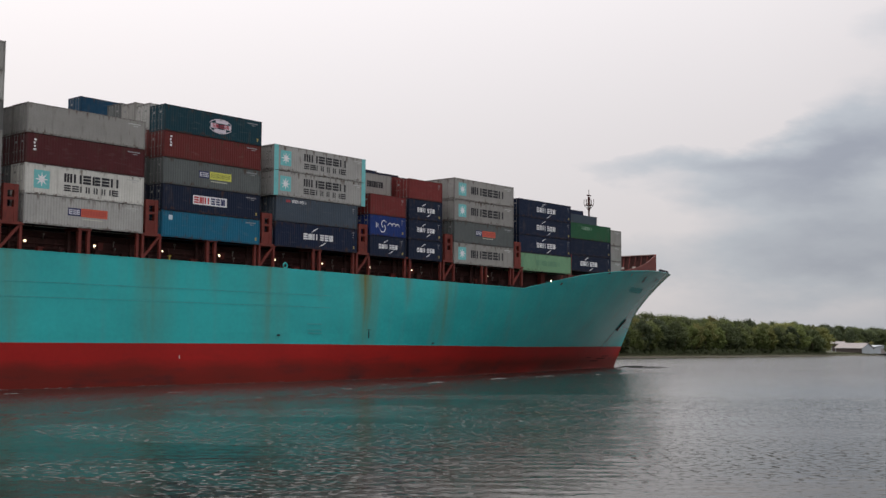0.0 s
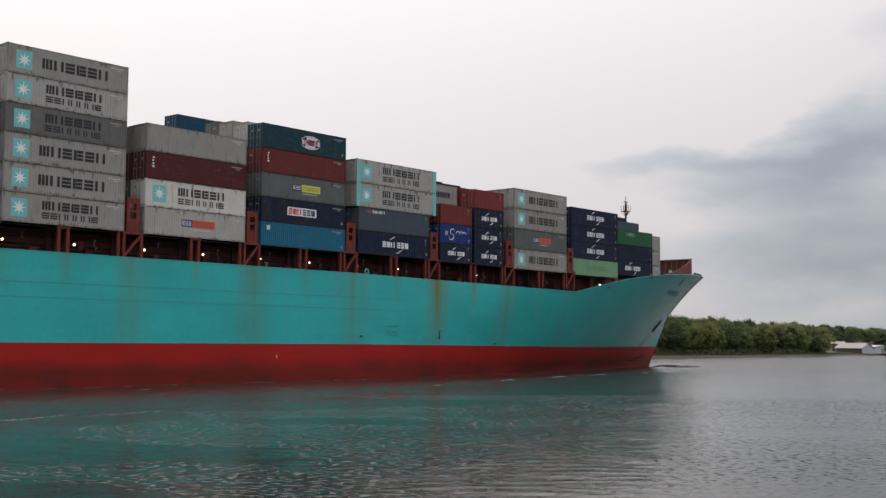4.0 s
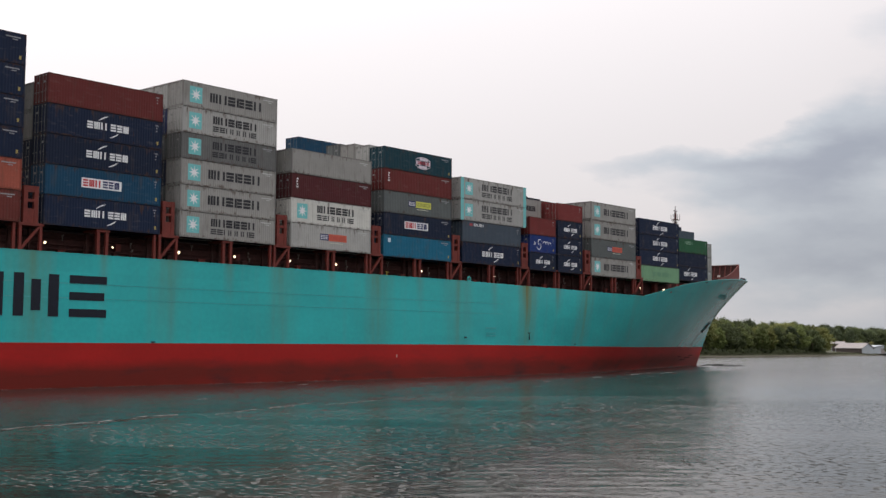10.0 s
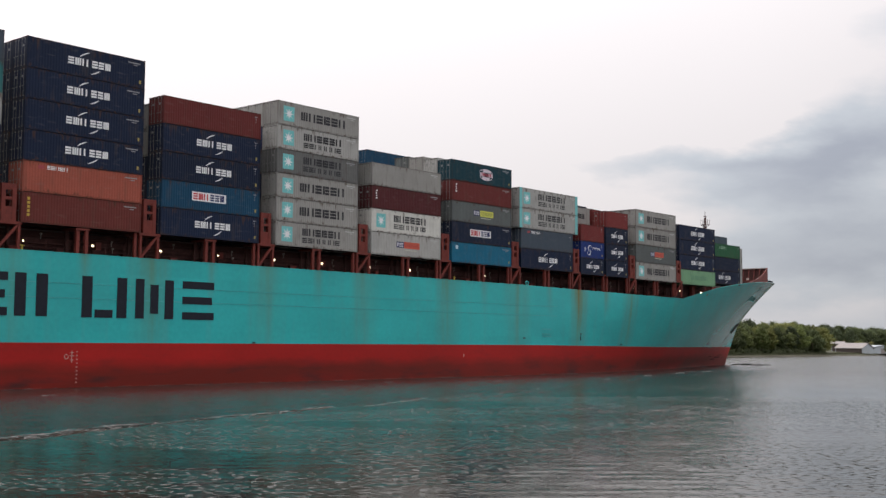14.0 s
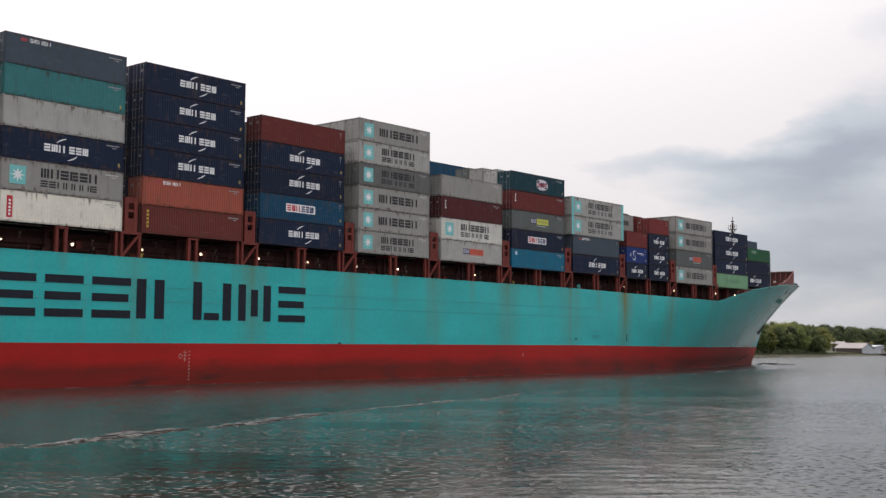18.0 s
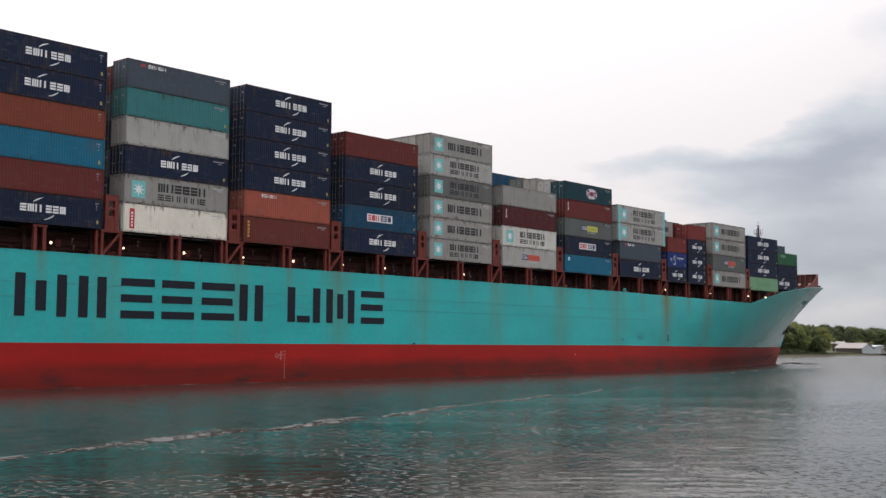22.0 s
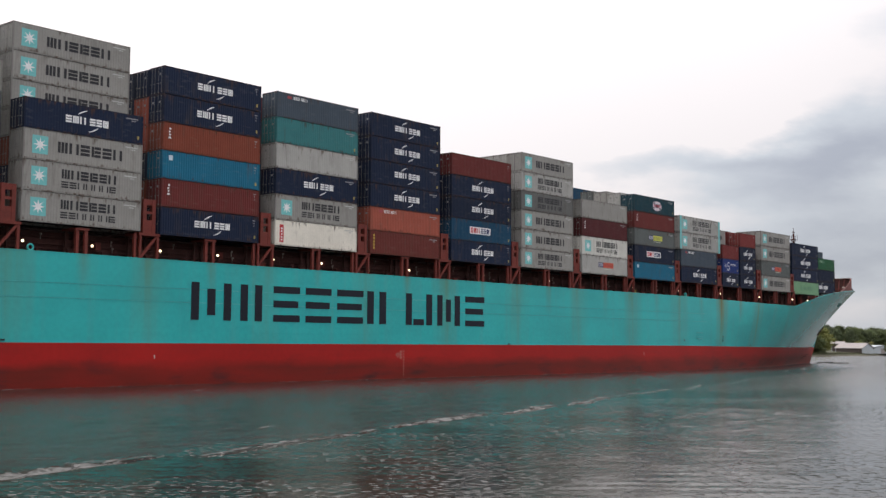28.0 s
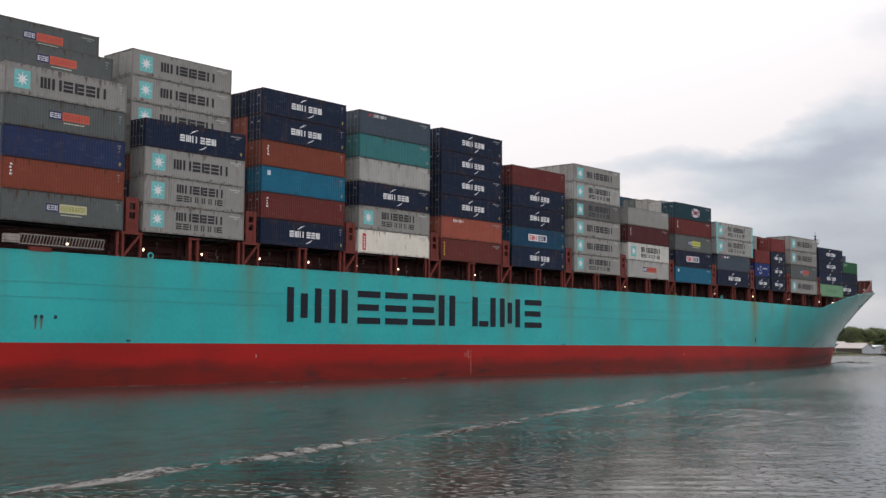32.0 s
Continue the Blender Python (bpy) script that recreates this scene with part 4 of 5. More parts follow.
def container(x_end, y, z, L, H, color, kind, first):
    """One container whose forward end is at x_end; y of its outer side, z of its underside."""
    s = container_shapes(L, H)
    c = new("shipping_container")
    long_ = {6.06: "short", 12.19: "forty-foot", 13.72: "extra-long"}[L]
    if first:
        label = "%s %s container %s" % (WORDS[color], long_, MARKS[kind])
    else:
        label = "%s %s container behind the outer row" % (WORDS[color], long_)
    tagged(c, label, "container", group="containers on deck")
    tone = C[color]
    for k, nm in (("frame", "frame"), ("side_panel", "side_panel"), ("side_panel_in", "side_panel"), ("roof", "roof"), ("front_panel", "front_panel"), ("floor", "floor")):
        ob = part(nm, s[k], None, c)
        ob.color = (*tone, 1)
        if k == "frame":
            ob.color = (*[v * 0.78 for v in tone], 1)
    part("door_gasket", s["gasket"], None, c)
    for k in (0, 1):
        d = part("door", s["door%d" % k], None, c)
        d.color = (*tone, 1)
        for j in (0, 1):
            part("lock_rod", s["rod%d%d" % (k, j)], None, d)
        if (len(BOXES) + k) % 3:
            part("door_placard", s["card%d" % k], None, d).color = (0.20, 0.20, 0.195, 1)
    if first or kind:
        put_marks(c, kind, L, H, tone)
    BOXES.append((c, pose(x_end - L, y, z)))
    return c


def stack(x_end, y, names, top, base=BASE, L=12.19, first=True):
    """A stack from the bottom up; names like 'navy:arc'."""
    H = round((top - base) / len(names) - 0.012, 3)
    for i, nm in enumerate(names):
        col, _, kind = nm.partition(":")
        container(x_end, y, base + i * (H + 0.012), L, H, col, kind, first)


def build_cargo():
    ROW = 2.5
    F, E_, Cc, Mm, G, Wb, Dd = -8.68, 5.7, 20.03, 34.44, 48.9, 63.3, 77.6
    # outer row, from aft to fore
    stack(-37.45, 0, ["steel:poc", "rust:upright", "blue:", "steel:por", "grey:star1"], 28.4, 14.55)
    stack(-23.1, 0, ["grey:star2", "grey:star2", "grey:star1", "navy:arc"], 25.6, 14.6)
    stack(F, 0, ["navy:arc", "maroon:upright", "sky:dot", "rust:upright", "navy:arc", "navy:arc"], 31.05)
    stack(E_, 0, ["bone:redflag", "grey:star2", "navy:arc", "lgrey:", "tealgreen:", "slate:tl"], 31.0)
    stack(Cc, 0, ["brown:yel", "orange:tl", "navy:arc", "navy:arc", "navy:arc", "navy:arc"], 31.0)
    stack(Mm, 0, ["navy:arc", "bright:boxed", "navy2:arc", "navy:arc", "maroon:"], 28.12)
    stack(G, 0, ["grey:star2", "grey:star1", "grey:star1", "dgrey:star2", "lgrey:star2", "grey:star1"], 30.05)
    stack(Wb, 0, ["lgrey:por", "white:star2", "wine:upright", "grey:"], 25.13, 14.4)
    stack(Dd, 0, ["sky:dot", "navy2:boxed", "steel:poy", "maroon:upright", "pine:globe"], 27.3, 14.3)
    stack(91.9, 0, ["navy:arc", "slate:tl"], 19.75, 14.35)
    stack(93.1, 0, ["lgrey:star2t", "lgrey:star2t"], 25.25, 19.76, L=13.72)
    stack(100.0, 0, ["navy2:arc", "cobalt:scrawl", "red:"], 21.45, 14.2, L=6.06)
    stack(106.6, 0, ["navy2:arc", "navy2:arc", "navy2:arc", "red:"], 23.95, 14.2, L=6.06)
    stack(121.1, 0, ["grey:star1", "steel:por", "grey:star1", "grey:star1"], 25.0, 14.15)
    stack(134.9, 0.3, ["mint:faint", "navy:arc", "navy:arc", "navy:arc"], 23.8, 14.05)
    stack(149.2, 2.8, ["navy2:arc", "navy2:", "green:pale"], 22.05, 14.9)
    stack(160.2, 7.8, ["grey:", "grey:", "grey:"], 22.6, 15.0, L=6.06)
    # rows further in
    inner = [
        (-37.45, [["steel", "rust", "navy", "steel", "grey", "steel:por"], ["steel", "navy", "navy", "grey", "grey", "steel", "steel:por"]], 14.55, (31.2, 33.8)),
        (-23.1, [["grey", "navy", "rust", "grey", "grey:star1", "grey:star1", "grey:star1"], ["steel", "navy", "grey", "grey", "steel", "grey", "grey"]], 14.5, (32.79, 32.79)),
        (F, [["navy", "rust", "navy", "orange", "orange", "navy"], ["maroon", "navy", "navy", "maroon", "navy", "navy"]], 14.45, (31.0, 31.0)),
        (E_, [["slate", "navy", "slate", "navy", "slate", "maroon"], ["navy", "maroon", "steel", "navy", "navy", "maroon"]], 14.45, (30.6, 30.6)),
        (Cc, [["maroon", "navy", "navy", "navy", "navy", "navy"], ["navy", "rust", "navy", "navy", "navy", "navy"]], 14.45, (31.0, 31.0)),
        (Mm, [["navy", "navy", "navy", "grey", "grey"], ["navy", "navy", "steel", "navy", "maroon"]], 14.45, (27.6, 27.6)),
        (G, [["navy", "steel", "navy", "steel", "blue", "lgrey"], ["navy", "navy", "steel", "navy", "blue", "lgrey"]], 14.45, (30.05, 30.05)),
        (Wb, [["navy", "steel", "wine", "grey"], ["navy", "navy", "wine", "grey"]], 14.4, (25.1, 25.1)),
        (Dd, [["navy", "navy", "steel", "maroon", "lgrey"], ["sky", "navy", "steel", "maroon", "grey"], ["sky", "navy", "steel", "maroon", "steel"], ["navy", "navy", "navy", "red", "lgrey"], ["navy", "navy", "navy", "red", "sky"], ["navy", "navy", "navy", "red", "navy", "bright"]], 14.3, (27.7, 28.1, 28.35, 27.2, 27.2, 30.1)),
        (91.9, [["navy", "steel", "navy", "grey"], ["navy", "navy", "steel", "grey"]], 14.35, (24.6, 24.6)),
        (121.1, [["navy", "steel", "grey", "grey"], ["navy", "navy", "steel"]], 14.15, (25.0, 22.2)),
        (134.9, [["navy", "navy", "navy", "navy"], ["navy", "navy", "navy", "navy"]], 14.05, (23.7, 23.7)),
        (149.2, [["navy", "navy", "steel", "slate"], ["navy", "navy", "navy", "navy"]], 14.9, (23.8, 24.9)),
    ]
    for xe, rows, base, tops in inner:
        for k, names in enumerate(rows):
            stack(xe, (2.8 if xe == 149.2 else 0.3 if xe == 134.9 else 0) + ROW * (k + 1), names, tops[k], base, first=False)
    for xe, k, names, top in ((100.0, 1, ["navy", "steel", "navy", "grey:faint"], 24.3), (100.0, 2, ["navy", "navy", "steel", "navy"], 25.2), (106.6, 1, ["navy", "steel", "navy", "red"], 24.3),
                              (106.6, 2, ["steel", "navy", "navy", "navy"], 24.9), (100.0, 3, ["navy", "steel", "navy", "navy"], 25.6), (106.6, 3, ["navy", "navy", "steel", "navy"], 25.6)):
        stack(xe, k * ROW, names, top, 14.2, L=6.06, first=False)


build_cargo()


# ---- fittings of the ship ----
def hull_at(x, z, out=0.0):
    """A point of the starboard shell at x and height z, moved out along the normal."""
    y = shell_y(x, z)
    nx, nz = (shell_y(x + 0.1, z) - y) / 0.1, (shell_y(x, z + 0.1) - y) / 0.1
    n_ = Vector((nx, -1, nz)).normalized()
    return Vector((x, y, z)) + n_ * out


def shell_patch(bm, x0, x1, z0, z1, lean=0.0, out=0.03, steps=5):
    """A painted patch that follows the shell; lean shifts its top forward."""
    rows = []
    for i in range(steps + 1):
        f = i / steps
        z = z0 + (z1 - z0) * f
        rows.append([bm.verts.new(hull_at(x + lean * f, z, out)) for x in (x0, (x0 + x1) / 2, x1)])
    for i in range(steps):
        for j in (0, 1):
            bm.faces.new((rows[i][j], rows[i][j + 1], rows[i + 1][j + 1], rows[i + 1][j]))


def lashing_bridge(x):
    """The portal between two bays: legs and brace at the side, a windowed tower over them, a walkway across the deck."""
    b = new("lashing_bridge")
    b.parent, b.location = SHIP, (x, 0, 0)
    M = M_RED
    for xx in (0.0, 1.95):
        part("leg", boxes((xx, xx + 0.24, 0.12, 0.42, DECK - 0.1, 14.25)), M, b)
        # inner leg: same red, darkened in colour for the shade under the boxes
        part("leg", boxes((xx, xx + 0.24, 2.0, 2.3, DECK - 0.1, 14.25)), M_RED_SHADED, b)
    part("head_beam", boxes((-0.1, 2.3, 0.08, 2.4, 14.25, 14.5)), M, b)
    bm = bmesh.new(); bar(bm, (0.2, 0.25, DECK + 0.1), (1.95, 0.25, 14.2), 0.22)
    part("brace", bm, M, b)
    t0, t1 = 0.32, 1.72
    part("tower_post", boxes((t0, t0 + 0.38, 0.1, 0.5, 14.5, 17.75)), M, b)
    part("tower_post", boxes((t1 - 0.38, t1, 0.1, 0.5, 14.5, 17.75)), M, b)
    for z0, z1 in ((14.5, 15.75), (16.35, 16.6), (17.2, 17.75)):
        part("tower_plate", boxes((t0 + 0.38, t1 - 0.38, 0.14, 0.46, z0, z1)), M, b)
    part("walkway", boxes((0.5, 1.6, 0.5, BEAM - 0.5, 17.4, 17.5)), M_RED_SHADED, b, "dark walkway across the deck")
    part("cross_beam", boxes((0.5, 1.6, 2.5, BEAM - 2.5, 14.4, 14.8)), M_RED_SHADED, b)
    for k in range(1, 8):
        part("inner_post", boxes((0.6, 1.5, 5 * k, 5 * k + 0.3, 12.0, 17.4)), M_RED_SHADED, b)
    bm = bmesh.new()
    for z in (18.0, 18.5):
        bar(bm, (0.52, 0.6, z), (0.52, BEAM - 0.6, z), 0.05)
    part("handrail", bm, M_RED, b)
    return b


def pedestal(x):
    """Twin posts under the middle of the outer stack."""
    p = new("container_pedestal")
    p.parent, p.location = SHIP, (x, 0, 0)
    for xx in (-0.62, 0.28):
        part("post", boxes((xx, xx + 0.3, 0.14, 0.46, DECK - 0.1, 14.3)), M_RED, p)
        # inner post in the darkened red that stands in for shade
        part("post", boxes((xx, xx + 0.3, 1.95, 2.25, DECK - 0.1, 14.3)), M_RED_SHADED, p)
    part("cap", boxes((-0.72, 0.68, 0.08, 2.4, 14.22, 14.42)), M_RED, p)


LAMP_Z = 12.95


def deck_lamp(x, z):
    l_ = new("deck_lamp")
    l_.parent, l_.location = SHIP, (x, 0.95, z)
    part("bracket", boxes((-0.05, 0.05, 0.0, 1.95, 0.12, 0.2), (-0.16, 0.16, -0.16, 0.16, 0.12, 0.19)), M_RED_SHADED, l_)
    bm = bmesh.new(); bmesh.ops.create_uvsphere(bm, u_segments=10, v_segments=7, radius=0.12 if round(x) % 3 else 0.085)
    part("bulb", bm, M_GLOW, l_, "bright warm white bulb", smooth=True)


def build_fittings():
    ends = BAY_ENDS[:10] + [107.0, 121.1]
    for xe in ends:
        lashing_bridge(xe + 0.02)
        part("end_post", boxes((xe - 0.55, xe - 0.3, 0.16, 0.44, DECK - 0.1, 14.4)), M_RED, SHIP)
    for xe in ends:
        if xe > 120:
            continue
        k = ends.index(xe) + 1 if xe in ends else 0
        mid = (xe + 2.25 + ends[k]) / 2 if k < len(ends) else xe + 8
        pedestal(mid)
    deck_lamp(-42.6, LAMP_Z)
    for xe, nx in zip(ends, ends[1:] + [135.5]):
        deck_lamp(xe + 2.95, LAMP_Z)
        deck_lamp((xe + 2.25 + nx) / 2 + 1.55, LAMP_Z)
    part("pylon", boxes((130.0, 130.9, 2.0, 2.6, 11.6, 14.0), (129.7, 131.2, 1.8, 2.7, 13.85, 14.05)), M_RED, SHIP, "red support pillar under the pale green box")
    part("bulkhead_post", boxes((136.6, 137.4, 1.9, 2.3, 13.2, 17.2)), M_RED, SHIP)
    # clutter in the side passage: pipes, valves, boxes
    rnd = random.Random(5)
    for z, y, w in ((12.55, 2.5, 0.14), (12.95, 2.55, 0.10), (13.6, 2.55, 0.18)):
        bm = bmesh.new(); bar(bm, (AFT, y, z), (124, y, z), w, sides=8)
        part("deck_pipe", bm, M_RED_SHADED, SHIP)
    for i in range(46):
        x = -52 + i * 3.8 + rnd.uniform(-1.2, 1.2)
        if x > 122:
            break
        w, h = rnd.uniform(0.3, 0.8), rnd.uniform(0.3, 0.55)
        part("deck_locker" if i % 2 else "vent_head", boxes((x, x + w, 1.5, 1.9, DECK, DECK + h), (x - 0.06, x + w + 0.06, 1.44, 1.96, DECK + h, DECK + h + 0.08)), M_RED_SHADED if i % 4 else M_RED, SHIP)
    for i in range(15):
        x = -50 + i * 11.7
        part("small_valve", boxes((x, x + 0.14, 0.9, 1.05, DECK, DECK + 0.55), (x - 0.15, x + 0.29, 0.92, 1.02, DECK + 0.45, DECK + 0.55)), M_YELLOWISH if i % 5 == 0 else M_RED_SHADED, SHIP)
    # hose boxes and small junction boxes on the coaming of each bay
    for xe, nx in zip(ends, ends[1:]):
        mid = (xe + 2.25 + nx) / 2
        hx = mid + 0.5 * (nx - mid)
        part("hose_box", boxes((hx - 0.27, hx + 0.27, 2.3, 2.6, 12.75, 13.35), (hx - 0.3, hx + 0.3, 2.27, 2.62, 13.35, 13.41)), M_RED, SHIP, "dull red box on the coaming")
        for dx, z in ((-1.6, 13.5), (-1.45, 12.85), (-8.9, 13.75)):
            part("junction_box", boxes((nx + dx, nx + dx + 0.12, 2.35, 2.6, z, z + 0.16), (nx + dx + 0.04, nx + dx + 0.08, 2.45, 2.55, z - 0.4, z)), M_GANG, SHIP)
    # railing along the deck edge
    for a in range(-56, 120, 8):
        bm = bmesh.new()
        for z in (12.5, 12.85, 13.15):
            bar(bm, (a, 0.3, z), (a + 7.95, 0.3, z), 0.018)
        for i in range(4):
            bar(bm, (a + 0.5 + 2 * i, 0.3, DECK), (a + 0.5 + 2 * i, 0.3, 13.15), 0.028)
        part("railing", bm, M_RED_SHADED, SHIP, "thin dark red rail wires")
    # fairleads on the deck edge
    for x in (-34.15, 81.4, -62):
        bm = bmesh.new(); ring(bm, (x, 0.25, 12.36), 0.27, 0.10)
        part("fairlead", bm, M_TEAL, SHIP, "round teal mooring eye", smooth=True)
    # stowed gangway
    g = new("gangway")
    g.parent = SHIP
    x0, x1 = -48.8, -39.15
    bm = bmesh.new()
    for z in (12.66, 13.5):
        bar(bm, (x0 + 1.2, 0.35, z), (x1, 0.35, z), 0.09)
    part("stringer", bm, M_GANG, g)
    n_ = 27
    for i in range(n_):
        x = x0 + 1.3 + (x1 - x0 - 1.4) * i / (n_ - 1)
        bm = bmesh.new(); bar(bm, (x - 0.1, 0.36, 12.68), (x + 0.12, 0.36, 13.48), 0.07)
        part("rung", bm, M_GANG, g)
    part("landing", boxes((x0, x0 + 1.25, 0.3, 1.1, 12.7, 13.45)), M_GANG, g)
    part("tray", boxes((x0 + 1.2, x1, 0.42, 1.15, 12.6, 12.7)), M_STEEL, g)
    part("fender_plate", boxes((-46.8, -44.7, -0.04, 0.3, 12.02, 12.42)), M_RED, SHIP)
    # big dark signs on the side, drawn as plain bars
    z0, z1 = 6.36, 10.1
    zm = (z0 + z1) / 2
    h3 = lambda a, b: [(a, b, z0, z0 + 0.72), (a, b - 0.25, zm - 0.36, zm + 0.36), (a, b, z1 - 0.72, z1)]
    signs = [[(-17.05, -16.1, z0, z1), (-15.1, -14.1, z0 + 0.5, z1 - 0.6), (-13.05, -12.1, z0, z1)],
             [(-10.9, -9.95, z0, z1), (-9.0, -8.05, z0, z1)],
             h3(-6.5, -2.8), h3(-1.95, 1.85), h3(2.75, 6.85),
             [(7.5, 8.55, z0, z1), (9.5, 10.6, z0, z1)],
             [(14.0, 15.05, z0, z1), (15.35, 17.2, z0, z0 + 0.72)],
             [(17.65, 18.7, z0, z1)],
             [(19.65, 20.6, z0, z1), (21.3, 22.2, z0 + 0.5, z1 - 0.5), (22.95, 23.95, z0, z1)],
             h3(25.0, 28.8)]
    for s in signs:
        bm = bmesh.new()
        for a, b, c_, d in s:
            box(bm, a, b, -0.045, -0.005, c_, d)
        part("hull_sign", bm, M_INK, SHIP, "big black painted bars on the teal side")
    # draught scale and load mark
    for i in range(9):
        part("draught_mark", boxes((13.62, 13.78, -0.02, 0.0, 0.47 + 0.34 * i, 0.58 + 0.34 * i)), M_WORN, SHIP)
    bm = bmesh.new(); ring(bm, (12.65, -0.005, 2.8), 0.2, 0.035)
    part("load_mark", bm, M_WORN, SHIP)
    part("load_mark", boxes((13.15, 13.22, -0.02, 0.0, 2.3, 3.35), (12.95, 13.42, -0.02, 0.0, 2.85, 2.92), (12.98, 13.4, -0.02, 0.0, 3.15, 3.2), (13.0, 13.38, -0.02, 0.0, 2.5, 2.55)), M_WORN, SHIP)
    for x, z in ((67.8, 2.55), (-21.2, 2.6)):
        part("tug_mark", boxes((x, x + 0.10, -0.02, 0.0, z, z + 0.34)), M_PALE, SHIP)
    # small dark marks of the side
    ty = shell_y(94.2, 5.3)
    part("tug_mark", boxes((94.12, 94.21, ty - 0.06, ty + 0.3, 4.75, 5.7), (93.9, 94.45, ty - 0.06, ty + 0.3, 5.64, 5.72)), M_INK, SHIP)
    for x, z, w, h in ((84.5, 6.15, 2.1, 0.12), (84.5, 5.5, 2.1, 0.1), (84.6, 5.15, 2.0, 0.14)):
        part("notice_bar", boxes((x, x + w, -0.03, 0.0, z, z + h)), M_SEAM, SHIP)
    for x, z in ((80.4, 4.95), (106.4, 4.2), (-36.55, 4.28), (34, 4.15)):
        part("overboard_outlet", boxes((x - 0.2, x + 0.2, shell_y(x, z) - 0.08, shell_y(x, z) + 0.2, z - 0.07, z + 0.08)), M_INK, SHIP)
    for x in (-45.98, -45.42, -44.08):
        bm = bmesh.new(); ring(bm, (x, -0.03, 6.32), 0.11, 0.06)
        part("discharge_pipe", bm, M_INK, SHIP)
    for x in (-45.98, -45.42):
        part("rust_run", boxes((x - 0.07, x + 0.05, -0.012, 0.0, 5.2, 6.25), (x + 0.09, x + 0.12, -0.012, 0.0, 5.7, 6.25), (x - 0.16, x - 0.13, -0.012, 0.0, 5.85, 6.2)), M_RUSTRUN, SHIP, "thin rust run below a pipe")
    # bow: breakwater with stays, mast, anchor, bitts
    bw = new("breakwater")
    bw.parent = SHIP
    xb = 171.6
    # the wall's shade is put into its colour: a darker red than its stays
    part("wall", boxes((xb, xb + 0.12, 8.4, BEAM - 8.4, 16.4, 19.45), (xb, xb + 0.12, 12, BEAM - 12, 13.5, 16.4)), M_RED_SHADED, bw)
    bm = bmesh.new()
    ya, yb = hull_at(xb, 16.3).y + 0.15, hull_at(156.0, 15.4).y + 0.15
    rim = []
    for i in range(9):
        f = i / 8
        x, y = 156.0 + (xb - 156.0) * f, yb + (ya - yb) * f
        zt = 15.9 + 3.7 * (0.55 * f + 0.45 * f ** 3)
        rim.append([bm.verts.new(p) for p in ((x, y, 15.4 + 0.8 * f), (x, y, zt), (x, y + 0.14, zt), (x, y + 0.14, 15.4 + 0.8 * f))])
    for a, b in zip(rim, rim[1:]):
        for i in range(4):
            bm.faces.new((a[i], b[i], b[(i + 1) % 4], a[(i + 1) % 4]))
    bm.faces.new(rim[0]); bm.faces.new(rim[-1][::-1])
    part("wing_plate", bm, M_RED, bw, "red plate that tapers aft along the deck edge")
    for k in range(21):
        y = 9.6 + 1.15 * k
        bm = bmesh.new(); bar(bm, (xb - 0.15, y, 19.4), (xb - 1.5, y, 14.2), 0.11)
        part("stay", bm, M_RED, bw)
        if k % 2 == 0:
            # pale spot at mid height, built as a small block
            part("stay_bracket", boxes((xb - 0.95, xb - 0.6, y - 0.22, y + 0.22, 17.2, 17.55)), M_PALE, bw, "small pale block on the stay")
    part("middle_rail", boxes((xb - 0.9, xb - 0.78, 8.6, BEAM - 8.6, 17.0, 17.12)), M_RED, bw)
    part("rail_edge", boxes((xb - 0.37, xb - 0.33, 8.3, BEAM - 8.3, 19.45, 19.52)), M_PALE, bw)
    part("top_rail", boxes((xb - 0.35, xb + 0.2, 8.3, BEAM - 8.3, 19.4, 19.55)), M_RED, bw)
    mast = new("foremast")
    mast.parent, mast.location = SHIP, (171.2, 21.4, 15.5)
    bm = bmesh.new(); bar(bm, (0, 0, -1.2), (0, 0, 13.6), 0.3, sides=8)
    part("pole", bm, M_RED_SHADED, mast)
    part("platform", boxes((-0.6, 0.6, -0.6, 0.6, 13.42, 13.5)), M_RED_SHADED, mast)
    for k in range(6):
        a = math.pi * k / 3
        bm = bmesh.new()
        bar(bm, (0.15 * math.cos(a), 0.15 * math.sin(a), 12.6), (0.85 * math.cos(a), 0.85 * math.sin(a), 13.5), 0.07)
        bar(bm, (0.85 * math.cos(a), 0.85 * math.sin(a), 13.5), (0.85 * math.cos(a), 0.85 * math.sin(a), 14.5), 0.06)
        part("guard_rail", bm, M_RED_SHADED, mast)
    part("mast_lantern", boxes((-0.16, 0.16, -0.16, 0.16, 13.5, 14.9), (-0.6, 0.6, -0.06, 0.06, 15.1, 15.3), (-0.04, 0.04, -0.04, 0.04, 14.9, 16.2)), M_RED_SHADED, mast)
    # anchor over a flat black patch painted as its shaded pocket, with a rust trail
    bm = bmesh.new(); shell_patch(bm, 172.2, 172.8, 6.6, 8.8, 2.4, out=0.04)
    part("anchor_pocket", bm, M_INK, SHIP, "flat black patch for the shaded recess in the bow")
    bm = bmesh.new()
    bar(bm, hull_at(173.0, 6.9, 0.12), hull_at(174.4, 8.5, 0.12), 0.2)
    bar(bm, hull_at(172.2, 6.9, 0.14), hull_at(173.4, 6.7, 0.14), 0.22)
    part("anchor", bm, M_SCUFF, SHIP, "dark rusty anchor hoisted home")
    bm = bmesh.new(); shell_patch(bm, 168.4, 168.7, 3.2, 6.3, 3.0, out=0.03)
    part("rust_run", bm, M_RUSTRUN, SHIP)
